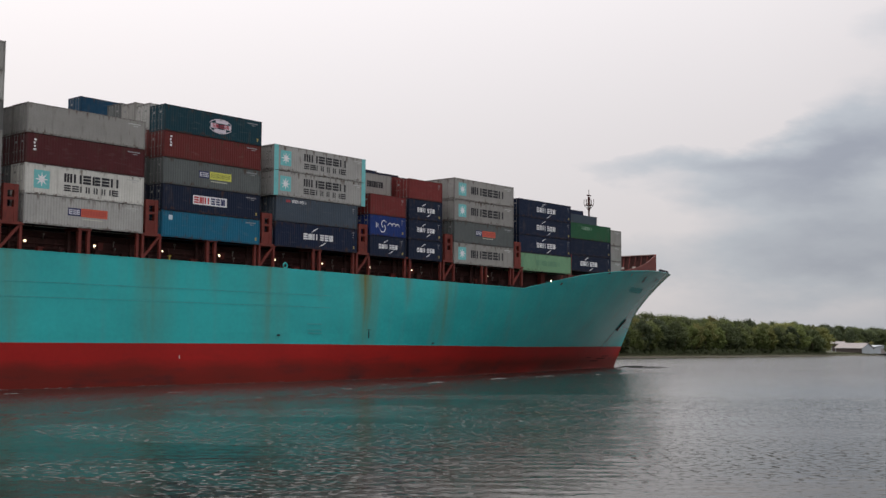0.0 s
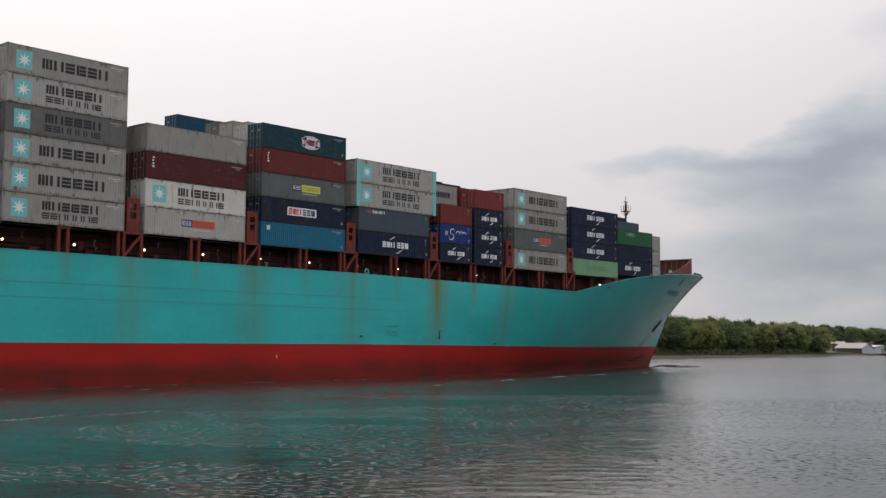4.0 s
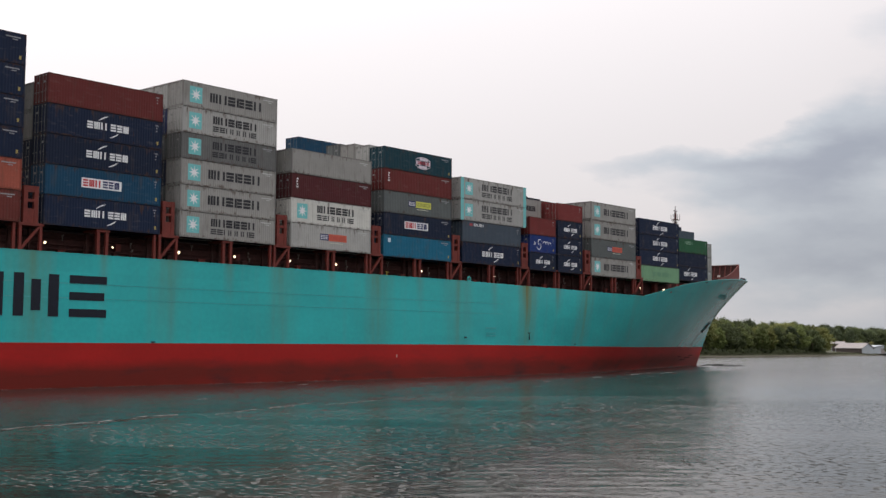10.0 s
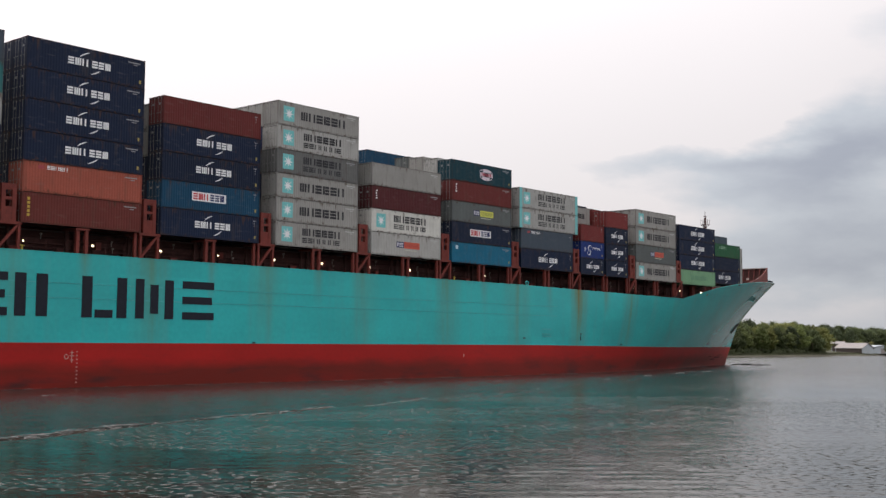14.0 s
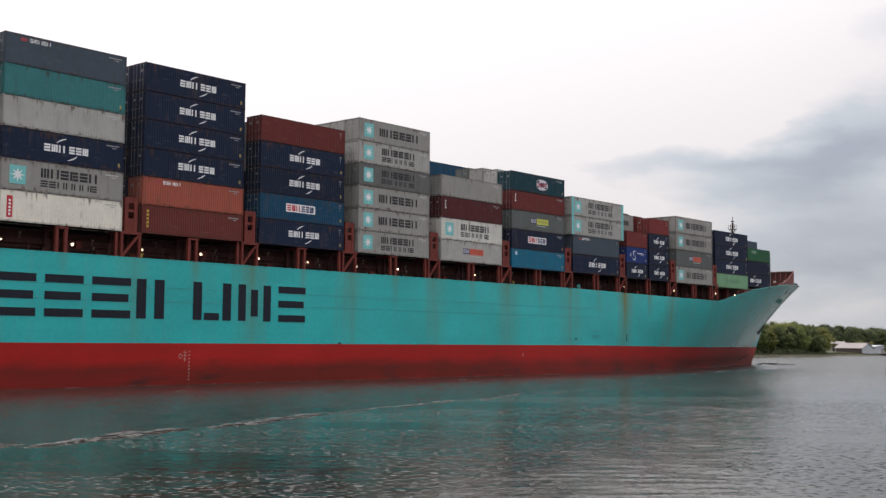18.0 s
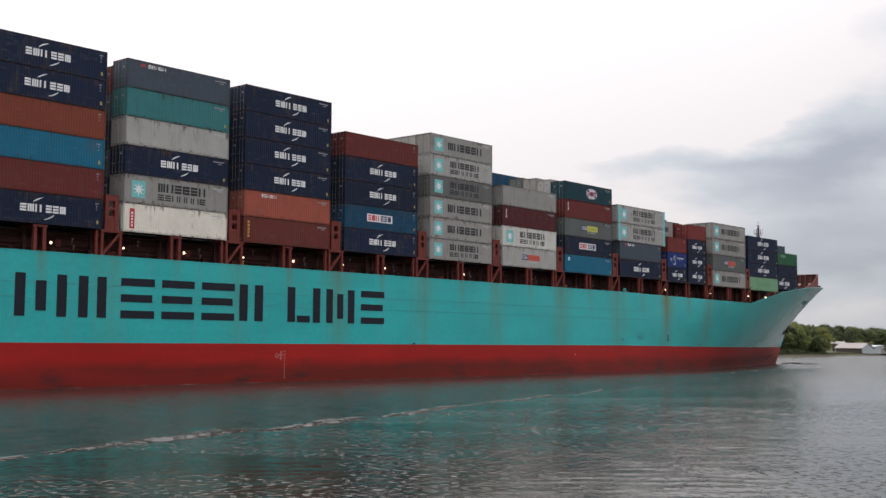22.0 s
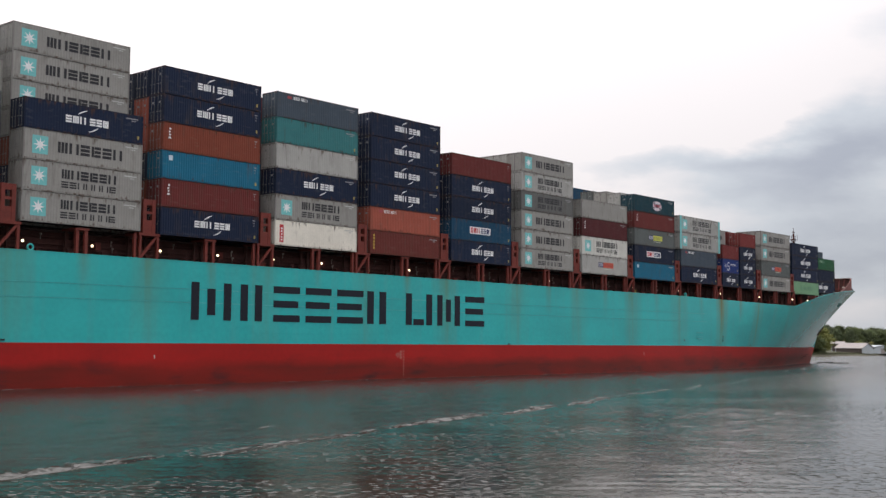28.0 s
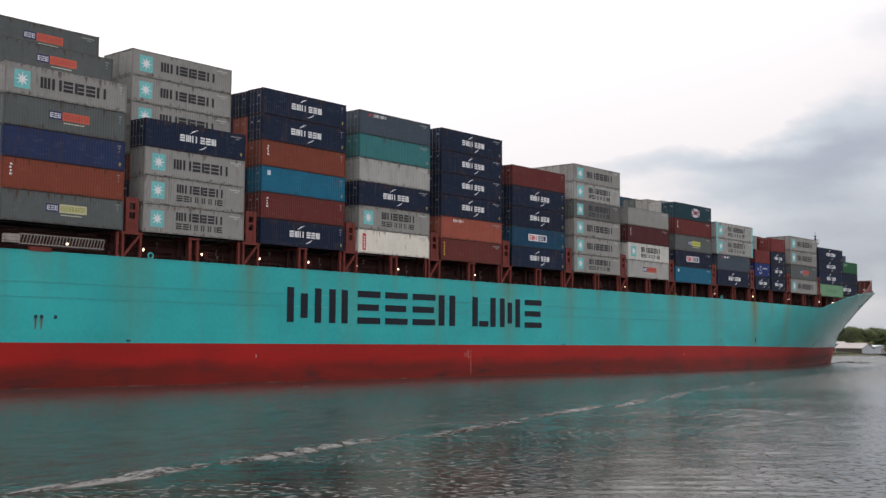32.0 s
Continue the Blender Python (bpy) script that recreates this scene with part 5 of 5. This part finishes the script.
    # rub marks of the anchor chain on the red bow
    for x0, x1, z0, z1, lean in ((166.0, 170.5, 1.25, 1.42, 0.3), (169.0, 174.0, 1.62, 1.84, 0.5), (172.0, 175.5, 2.05, 2.2, 0.2), (163.0, 166.0, 1.9, 2.0, 0.1)):
        bm = bmesh.new(); shell_patch(bm, x0, x1, z0, z1, lean, out=0.03, steps=2)
        part("rub_mark", bm, M_SCUFF, SHIP)
    # hawse holes as flat black patches, the dark of their insides painted on
    for x, z, w, h in ((166.5, 15.0, 0.7, 0.9), (158.5, 15.3, 0.35, 0.35), (134.0, 12.7, 0.6, 0.3), (174.3, 15.3, 0.6, 0.45)):
        bm = bmesh.new(); shell_patch(bm, x - w / 2, x + w / 2, z - h / 2, z + h / 2, 0.2, out=0.03, steps=2)
        part("hawse_hole", bm, M_INK, SHIP)
    for i in range(7):
        bm = bmesh.new(); shell_patch(bm, 162.0 + i * 1.25, 163.0 + i * 1.25, 12.8, 13.6, 0.1, out=0.02, steps=2)
        part("name_bar", bm, M_FAINT, SHIP, "faint bars of a painted name")
    for x in (175.5, 178.5, 182.0):
        p = hull_at(x, sheer(x))
        bm = boxes((x, x + 0.5, p.y + 0.6, p.y + 1.0, p.z - 0.3, p.z + 0.55), (x + 0.9, x + 1.15, p.y + 0.9, p.y + 1.2, p.z - 0.3, p.z + 0.4))
        part("bollard", bm, M_INK, SHIP)
    # cap along the climbing deck edge
    bm = bmesh.new()
    last = None
    for i in range(30):
        x = 124 + i * 1.95
        p = hull_at(x, sheer(x))
        ring_ = [bm.verts.new(p + Vector((0, a, b))) for a, b in ((-0.05, -0.05), (0.07, -0.05), (0.07, 0.05), (-0.05, 0.05))]
        if last is not None:
            for k in range(4):
                bm.faces.new((last[k], ring_[k], ring_[(k + 1) % 4], last[(k + 1) % 4]))
        last = ring_
    part("bulwark_cap", bm, M_TEAL, SHIP)


M_GANG = material("weathered_alloy", (0.27, 0.235, 0.21), 0.6, vary=0.3)
M_FAINT = material("faint_lettering_teal", (0.034, 0.335, 0.335), 0.4)
M_INK = material("black_paint", (0.007, 0.009, 0.017), 0.5, vary=0.3, bump=0.05)
M_PALE = material("pale_marks", (0.50, 0.44, 0.40), 0.6)
M_SCUFF = material("dark_scuff", (0.045, 0.02, 0.017), 0.8, vary=0.5)
M_WORN = material("worn_marks", (0.40, 0.22, 0.19), 0.6)
M_YELLOWISH = material("yellow_valves", (0.5, 0.36, 0.06), 0.5)
M_RUSTRUN = material("rust", (0.17, 0.06, 0.025), 0.85, vary=0.4)
build_fittings()


# ---- trees and sheds on the far bank ----
def crown_mesh(seed, h, r, blobs=70, leaves=56, size=0.31):
    """A crown of small leaf sprays gathered in uneven clumps; the base at z = 0."""
    rnd = random.Random(seed)
    verts, faces = [], []
    for b in range(blobs):
        f = rnd.random()
        z = h * (0.10 + 0.86 * f)
        env = r * (1.0 - 0.75 * abs(f - 0.42) ** 1.4 / 0.45)
        a, q = rnd.uniform(0, 2 * math.pi), env * math.sqrt(rnd.uniform(0.1, 1.0)) * 0.95
        c, br = Vector((q * math.cos(a), q * math.sin(a), z)), rnd.uniform(0.15, 0.34) * r
        for _ in range(leaves):
            d = Vector((rnd.gauss(0, 1), rnd.gauss(0, 1), rnd.gauss(0, 1) * 0.8 + 0.25)).normalized()
            p = c + d * br * rnd.uniform(0.35, 1.25)
            u = d.orthogonal().normalized()
            u.rotate(Matrix.Rotation(rnd.uniform(0, 6.28), 3, d))
            w = d.cross(u)
            tilt = d * rnd.uniform(-0.5, 0.5)
            s = size * rnd.uniform(0.6, 1.3)
            k = len(verts)
            verts += [tuple(p + (u + tilt) * s), tuple(p + w * s * 0.7), tuple(p - (u + tilt) * s), tuple(p - w * s * 0.7)]
            faces.append((k, k + 1, k + 2, k + 3))
    me = bpy.data.meshes.new("crown")
    me.from_pydata(verts, [], faces)
    me.materials.append(M_LEAF)
    return me


def taper(bm, a, b, r0, r1, sides=6):
    a, b = Vector(a), Vector(b)
    q = (b - a).to_track_quat("Z", "Y")
    rings = [[bm.verts.new(p + q @ Vector((r * math.cos(2 * math.pi * i / sides), r * math.sin(2 * math.pi * i / sides), 0))) for i in range(sides)] for p, r in ((a, r0), (b, r1))]
    for i in range(sides):
        k = (i + 1) % sides
        bm.faces.new((rings[0][i], rings[0][k], rings[1][k], rings[1][i]))


def build_woods():
    rnd = random.Random(11)
    crowns = [crown_mesh(40 + i, 10.5, rr) for i, rr in enumerate((5.2, 4.4, 6.0, 4.8, 3.9))]
    kinds = []
    for i in range(5):
        bm = bmesh.new(); taper(bm, (0, 0, -0.5), (0.2 * (i - 2) * 0.5, 0.1, 8.5), 0.32, 0.09)
        limbs = []
        for k in range(3):
            b2 = bmesh.new(); a = 2.1 * k + i
            taper(b2, (0, 0.0, 3.0 + k), (2.4 * math.cos(a), 2.4 * math.sin(a), 5.5 + k), 0.14, 0.04, 5)
            limbs.append(mesh_of("limb", b2, M_BARK))
        kinds.append((mesh_of("trunk", bm, M_BARK), limbs, crowns[i]))
    tones = [(0.11, 0.112, 0.053), (0.086, 0.092, 0.053), (0.162, 0.147, 0.065), (0.122, 0.129, 0.055), (0.074, 0.081, 0.055), (0.181, 0.152, 0.073)]
    words = ["mid-green broadleaf tree on the river bank", "dark green broadleaf tree at the wood's edge", "yellow-green broadleaf tree on the river bank", "fresh green broadleaf tree at the wood's edge", "deep green tree in the riverside wood", "yellowing broadleaf tree at the wood's edge"]

    def tree(a, b, height, tone, full, at=None):
        t, limbs, crown = kinds[rnd.randrange(5)]
        o = tagged(new("tree"), words[tone], "tree", group="trees of the far bank")
        x, y, z = shore(a, b, 1.0 + min(b, 15) * 0.04 if b < 40 else 2.0 + (b - 45) * 0.034)
        height *= 1 - 0.0005 * max(a, 0)
        if at:
            x, y, z = at
        s = height * 0.925 / 12.0
        o.matrix_basis = Matrix.LocRotScale((x, y, z - 0.1), Euler((0, 0, rnd.uniform(0, 6.28))), (s * rnd.uniform(0.9, 1.2), s * rnd.uniform(0.9, 1.2), s))
        part("trunk", t, None, o)
        if full:
            for l_ in limbs:
                part("limb", l_, None, o)
        c = part("crown", crown, None, o)
        c.location = (0, 0, 1.3)
        k = rnd.uniform(0.85, 1.2)
        c.color = (*[v * k * q for v, q in zip(C_TONES[tone], (1.05, 1.2, 0.9))], 1)

    global C_TONES
    C_TONES = tones
    pal = [0, 1, 2, 3, 4, 0, 3, 1, 5, 3]
    for i in range(42):
        a = -28 + i * 5.15 + rnd.uniform(-1.5, 1.5)
        tree(a, 7.0 + rnd.uniform(-1, 2), rnd.uniform(8.0, 12.0), pal[rnd.randrange(10)], True)
        tree(a + 2.4, 13.5 + rnd.uniform(-1, 2), rnd.uniform(11.0, 13.4), pal[rnd.randrange(10)], False)
        tree(a + 0.9, 21 + rnd.uniform(-2, 2), rnd.uniform(11.5, 15.4), pal[rnd.randrange(10)], False)
    for i in range(34):
        a = 352 + i * 5.0 + rnd.uniform(-1.5, 1.5)
        tree(a, 74 + rnd.uniform(-4, 4), rnd.uniform(12.0, 15.0), (1, 4)[rnd.randrange(2)], False)
        tree(a + 2, 88 + rnd.uniform(-4, 4), rnd.uniform(13.5, 16.0), (1, 4)[rnd.randrange(2)], False)
    # low shrubs behind the sheds and a small tree beside them
    for x, y, hgt, tone in ((176, 512, 4.5, 2), (180, 516, 5.0, 5), (184, 512, 4.6, 2), (188, 518, 5.0, 3), (192, 516, 4.4, 5), (184.5, 478, 5.0, 3)):
        tree(0, 0, hgt, tone, False, (x, y, 1.0 if y < 500 else 2.0))
    # undergrowth
    verts, faces = [], []
    for i in range(900):
        a = rnd.uniform(-30, 178) if i < 760 else rnd.uniform(178, 300)
        b = rnd.uniform(4.8, 13.0) if a < 178 else rnd.uniform(34, 60)
        x, y, z = shore(a, b, 0.9)
        r = rnd.uniform(0.9, 2.4)
        for _ in range(46):
            d = Vector((rnd.gauss(0, 1), rnd.gauss(0, 1), abs(rnd.gauss(0, 1)))).normalized()
            p = Vector((x, y, z)) + Vector((d.x * r, d.y * r, d.z * r * 1.3)) * rnd.uniform(0.6, 1.0)
            u = d.orthogonal().normalized(); w = d.cross(u); s = rnd.uniform(0.25, 0.5)
            k = len(verts)
            verts += [tuple(p + u * s), tuple(p + w * s), tuple(p - u * s), tuple(p - w * s)]
            faces.append((k, k + 1, k + 2, k + 3))
    me = bpy.data.meshes.new("undergrowth")
    me.from_pydata(verts, [], faces)
    me.materials.append(M_LEAF)
    o = tagged(new("undergrowth", me), "dense green bushes along the river bank", "bushes", kind="stuff")
    o.color = (0.075, 0.088, 0.04, 1)
    # reeds and grass tufts on the strip by the water
    verts, faces = [], []
    for i in range(6000):
        a, b = rnd.uniform(-30, 300), rnd.uniform(0.9, 5.5)
        p = Vector(shore(a, b, 0.45 + 0.12 * b))
        h, w = rnd.uniform(0.25, 0.7), rnd.uniform(0.08, 0.2)
        k = len(verts)
        q = rnd.uniform(-0.25, 0.25)
        verts += [tuple(p - SHORE_U * w), tuple(p + SHORE_U * w), tuple(p + Vector((q, q, h)))]
        faces.append((k, k + 1, k + 2))
    me = bpy.data.meshes.new("bank_grass")
    me.from_pydata(verts, [], faces)
    me.materials.append(M_GRASS)
    tagged(new("bank_grass", me), "rough olive grass on the bank", "grass", kind="stuff")


build_woods()


def build_shed(name, label, x, y, z, turn, W, L, eave, ridge, roof_mat, door=True, windows=0, side_mat=None):
    """A gabled shed; its gable end faces -y before turning."""
    s = tagged(new(name), label, "shed")
    s.matrix_basis = pose(x * 0.9, y * 0.9, z, 0, 0, turn)
    W, L, eave, ridge = W * 0.9, L * 0.9, eave * 0.96, ridge * 0.96
    w = W / 2
    for x0, x1 in ((-w, -w + 0.2), (w - 0.2, w)):
        part("side_wall", boxes((x0, x1, 0.2, L - 0.2, 0, eave)), side_mat or M_WALLW, s)
    for y0 in (0, L - 0.2):
        bm = bmesh.new()
        f = [bm.verts.new((xx, y0, zz)) for xx, zz in ((-w, 0), (w, 0), (w, eave), (0, ridge - 0.1), (-w, eave))]
        b = [bm.verts.new((xx, y0 + 0.2, zz)) for xx, zz in ((-w, 0), (w, 0), (w, eave), (0, ridge - 0.1), (-w, eave))]
        bm.faces.new(f); bm.faces.new(b[::-1])
        for i in range(5):
            bm.faces.new((f[i], b[i], b[(i + 1) % 5], f[(i + 1) % 5]))
        part("gable_wall", bm, M_WALLW, s)
    for sg in (-1, 1):
        bm = bmesh.new()
        v = [bm.verts.new(p) for p in ((0, -0.4, ridge), (0, L + 0.4, ridge), (sg * (w + 0.5), L + 0.4, eave - 0.12), (sg * (w + 0.5), -0.4, eave - 0.12), (0, -0.4, ridge + 0.12), (0, L + 0.4, ridge + 0.12), (sg * (w + 0.5), L + 0.4, eave), (sg * (w + 0.5), -0.4, eave))]
        for f in ((0, 1, 2, 3), (7, 6, 5, 4), (0, 3, 7, 4), (1, 5, 6, 2), (3, 2, 6, 7)):
            bm.faces.new([v[i] for i in f])
        part("roof_slope", bm, roof_mat, s, "pale sheet roof")
    if door:
        part("door", boxes((-1.0, 1.0, -0.06, 0.02, 0, 2.3)), M_ROOF, s)
    for i in range(windows):
        y0 = 1.5 + i * (L - 3) / max(windows, 1)
        part("window", boxes((-w - 0.05, -w + 0.02, y0, y0 + 1.2, 1.0, 2.0)), M_GLASSD, s)
    return s


def build_sheds():
    build_shed("boat_shed", "long shed with pale sheet roof, white gable, dark side", 201.5, 546, 0.75, 36.9, 9.0, 14.5, 2.5, 4.7, M_ROOF, door=False, side_mat=M_SIDE_WALL)
    build_shed("storehouse", "low white building with a pale roof beside the shed", 212.5, 556, 0.8, 12, 11.0, 9.0, 2.9, 3.7, M_WALLW, windows=2)
    build_shed("barn", "grey-roofed barn behind the shed", 197.5, 566, 1.2, 70, 4.0, 6.0, 3.9, 4.9, M_ROOF, door=False, side_mat=M_SIDE_WALL)


build_sheds()


# ---- foam and wash that travel with the ship ----
def foam_patch(rnd, length, width, n_=60, thick=1.0):
    """A ragged low raft of foam flecks along x, with a few lumps."""
    verts, faces = [], []
    for i in range(n_):
        u = rnd.uniform(-1, 1)
        x = u * length / 2
        y = rnd.gauss(0, 0.33) * width * (1 - 0.75 * abs(u))
        sx, sy, h = rnd.uniform(0.06, 0.34), thick * rnd.uniform(0.02, 0.065), thick * rnd.uniform(0.008, 0.03)
        k, m_ = len(verts), 6
        for j in range(m_):
            a = 2 * math.pi * j / m_
            q = rnd.uniform(0.7, 1.2)
            verts.append((x + sx * q * math.cos(a), y + sy * q * math.sin(a), -0.02))
        verts.append((x + rnd.uniform(-0.1, 0.1), y, h))
        for j in range(m_):
            faces.append((k + j, k + (j + 1) % m_, k + m_))
    me = bpy.data.meshes.new("foam")
    me.from_pydata(verts, [], faces)
    me.materials.append(M_FOAM)
    return me


def crest_z(x, y, seed, length, height, width):
    """Height of a low travelling crest along x, steeper on its outer side (-y)."""
    u, v = x / length + 0.5, y / width + 0.4
    env = max(0.0, math.sin(math.pi * min(max(u, 0), 1))) ** 0.7
    prof = math.sin(math.pi * min(max(v, 0) / 0.4, 1) / 2) ** 2 if v < 0.4 else math.cos(math.pi * (min(v, 1) - 0.4) / 1.2) ** 2
    return -0.03 + height * env * prof * (1 + 0.5 * noise.noise((x * 0.7, y, seed))) + 0.025 * env * prof * noise.noise((x * 3.1, y * 4.0, seed))


def crest_wobble(x, seed):
    return 0.35 * noise.noise((x * 0.25, seed, 0)) + 0.25 * noise.noise((x * 0.9, seed, 3))


def crest_mesh(seed, length, height, width):
    nx, ny = 90, 16
    rows = []
    for i in range(nx + 1):
        x = (i / nx - 0.5) * length
        rows.append([(x, (j / ny - 0.4) * width + crest_wobble(x, seed), crest_z(x, (j / ny - 0.4) * width, seed, length, height, width)) for j in range(ny + 1)])
    return grid_mesh("crest", rows, M_WATER)


def crest_foam(rnd, seed, length, height, width, count):
    """Streaks of foam drawn out over the broken face of a crest."""
    verts, faces = [], []
    for i in range(count):
        u = rnd.uniform(-0.46, 0.46)
        x = u * length
        if noise.noise((x * 0.42, seed, 9.0)) < rnd.uniform(-0.25, 0.12):
            continue
        y = (rnd.gauss(-0.08, 0.06) - 0.05 * noise.noise((x * 0.6, seed, 5.0))) * width * (1 - 0.8 * abs(2 * u) ** 2)
        a = radians(rnd.gauss(-2, 14))
        s, t = rnd.uniform(0.05, 0.32), rnd.uniform(0.006, 0.02)
        c, d = math.cos(a), math.sin(a)
        k = len(verts)
        for p, q in ((1, 0), (rnd.uniform(-0.3, 0.5), 1), (-1, 0), (rnd.uniform(-0.5, 0.3), -1)):
            px, py = x + s * p * c - t * q * d, y + s * p * d * 0.7 + t * q * c
            verts.append((px, py + crest_wobble(px, seed), crest_z(px, py, seed, length, height, width) + 0.012))
        verts.append((x, y + crest_wobble(x, seed), crest_z(x, y, seed, length, height, width) + rnd.uniform(0.016, 0.035)))
        faces += [(k, k + 1, k + 4), (k + 1, k + 2, k + 4), (k + 2, k + 3, k + 4), (k + 3, k, k + 4)]
    me = bpy.data.meshes.new("foam")
    me.from_pydata(verts, [], faces)
    me.materials.append(M_FOAM)
    return me


WASH = []


def wake_line(x):
    """Outer edge of the wake abreast of x."""
    return -40.8 + 0.27 * x


def build_wash():
    rnd = random.Random(3)
    # calmer, turbid water drawn along between the side and the wake
    rows = []
    for i in range(261):
        x = -104 + i
        y0, y1 = min(wake_line(x) + 0.5 + 0.5 * noise.noise((x * 0.11, 2.0, 0)), -3.0), hull_at(x, 0.3).y + 0.3
        rows.append([(x, y0 + (y1 - y0) * j / 60, 0.05 * min(1, 4 * (j + 0.2) / 60, i / 8, (260 - i) / 20) - 0.002 + 0.02 * noise.noise((x * 0.35, j * 0.55, 1.0))) for j in range(61)])
    o = tagged(new("wash", grid_mesh("wash", rows, M_WASH)), "smooth turbid green water drawn along the ship's side", "water", kind="stuff")
    WASH.append((o, pose(0, 0, 0)))
    x = -102.0
    i = 0
    while x < 100:
        L = rnd.uniform(9, 15)
        near = max(0.0, min(1.0, (42 - x) / 75))
        seed, hi, wd, ln = i * 1.7, (0.05 + 0.11 * near) * rnd.uniform(0.6, 1.1), 1.1 + 0.7 * near, L * rnd.uniform(0.95, 1.2)
        o = tagged(new("wake_crest"), "low wake crest with a broken white foam edge", "wake", group="wake of the ship")
        part("crest", crest_mesh(seed, ln, hi * 0.8, wd), None, o, smooth=False)
        f = part("foam", crest_foam(rnd, seed, ln, hi, wd, int(25 + 420 * near ** 1.2 * (rnd.uniform(0.55, 1.0) if rnd.random() < 0.5 + 0.35 * near else 0.15))), None, o, "off-white foam")
        tagged(f, kind="stuff")
        WASH.append((o, pose(x + L / 2, wake_line(x + L / 2) + rnd.uniform(-0.9, 0.9), 0.02, 0, 0, 18 + rnd.uniform(-3, 5))))
        x += L * rnd.uniform(0.9, 1.12)
        i += 1
    # scattered flecks inside the wake
    for k in range(12):
        x = rnd.uniform(-60, 165)
        lo = wake_line(x) * 0.95
        y = rnd.uniform(min(lo, -4), -2.5) if k % 2 else lo + rnd.uniform(0, 6)
        o = tagged(new("foam_fleck", foam_patch(rnd, rnd.uniform(0.8, 2.2), 0.35, 9, 0.7)), "small drifting fleck of foam", "foam", kind="stuff")
        WASH.append((o, pose(x, y, 0.06, 0, 0, rnd.uniform(-5, 25))))
    # foam line at the side
    for k in range(58):
        x = -78 + k * 4.4 + rnd.uniform(-1.5, 1.5)
        if x > 176:
            break
        y = hull_at(x, 0.3).y - 0.25
        o = tagged(new("waterline_foam", foam_patch(rnd, rnd.uniform(1.8, 4.6), 0.08, 9, 0.6)), "thin foam streak at the waterline", "foam", kind="stuff")
        WASH.append((o, pose(x, y, 0.055, 0, 0, math.degrees(math.atan2(hull_at(x + 1, 0.3).y - hull_at(x, 0.3).y, 1)))))
    # bow wave
    for k in range(4):
        o = tagged(new("bow_wave"), "small curling bow wave with foam at the stem", "wake", group="wake of the ship")
        part("crest", crest_mesh(50 + k, 7 + k, 0.22 - 0.03 * k, 2.0), None, o)
        f = part("foam", foam_patch(rnd, 5.5, 0.7, 130), None, o)
        f.location = (0, -0.1, 0.09)
        WASH.append((o, pose(180 - 5.5 * k, 19.0 - 3.2 * k, 0, 0, 0, 24 + 3 * k)))
    o = tagged(new("bow_wave"), "foam piled up before the stem", "wake", group="wake of the ship")
    part("foam", foam_patch(rnd, 3.0, 1.2, 120), None, o)
    WASH.append((o, pose(181.5, 21.2, 0.03, 0, 0, 80)))
    # steep ripples pushed out ahead of the stem
    for k, (x, y, turn, ln) in enumerate(((180.0, 17.5, -34, 7.5), (182.2, 14.8, -30, 6.0), (178.0, 13.5, -22, 6.0))):
        o = tagged(new("bow_wave"), "low dark ripple pushed out ahead of the stem", "wake", group="wake of the ship")
        part("crest", crest_mesh(70 + k, ln, 0.42 - 0.09 * k, 1.3), None, o)
        WASH.append((o, pose(x, y, 0, 0, 0, turn)))
    # short breaking crests between the stem and the wake
    for k, (x, y, ln) in enumerate(((150, -2.2, 5.0), (141, -4.5, 4.0), (133, -5.2, 3.0), (120, -5.8, 4.5), (108, -8.0, 3.2), (92, -12.0, 3.0))):
        o = tagged(new("wake_crest"), "short breaking crest with a white edge", "wake", group="wake of the ship")
        part("crest", crest_mesh(90 + k, ln * 1.4, 0.12, 1.2), None, o)
        f = tagged(part("foam", crest_foam(rnd, 90 + k, ln * 1.4, 0.12, 1.2, 420), None, o), kind="stuff")
        WASH.append((o, pose(x, y, 0.03, 0, 0, 12 + 4 * (k % 3))))


build_wash()


# ---- motion of the ship and all that it carries ----
HEADING, ABEAM = 49.065, 92.626


def way_on(t):
    """Metres made good along the heading at t seconds."""
    u = t / 32.0
    return V1 * u + V2 * u * u + V3 * u ** 3


V1, V2, V3 = 98.976, -2.085, 1.682


def ship_pose(t):
    h = radians(HEADING)
    s = way_on(t)
    return pose(s * math.cos(h) - ABEAM * math.sin(h), s * math.sin(h) + ABEAM * math.cos(h), 0, 0, 0, HEADING)


def motions():
    times = (0, 4, 8, 12, 16, 20, 24, 28, 32)
    poses = [(t, ship_pose(t)) for t in times]
    walk(SHIP, poses)
    for thing, place in BOXES + WASH:
        walk(thing, [(t, m @ place) for t, m in poses])
    # the current slides the ripples along
    walk(water, [(0, pose(0, 0, 0)), (32, pose(5.0, -7.0, 0))])


motions()
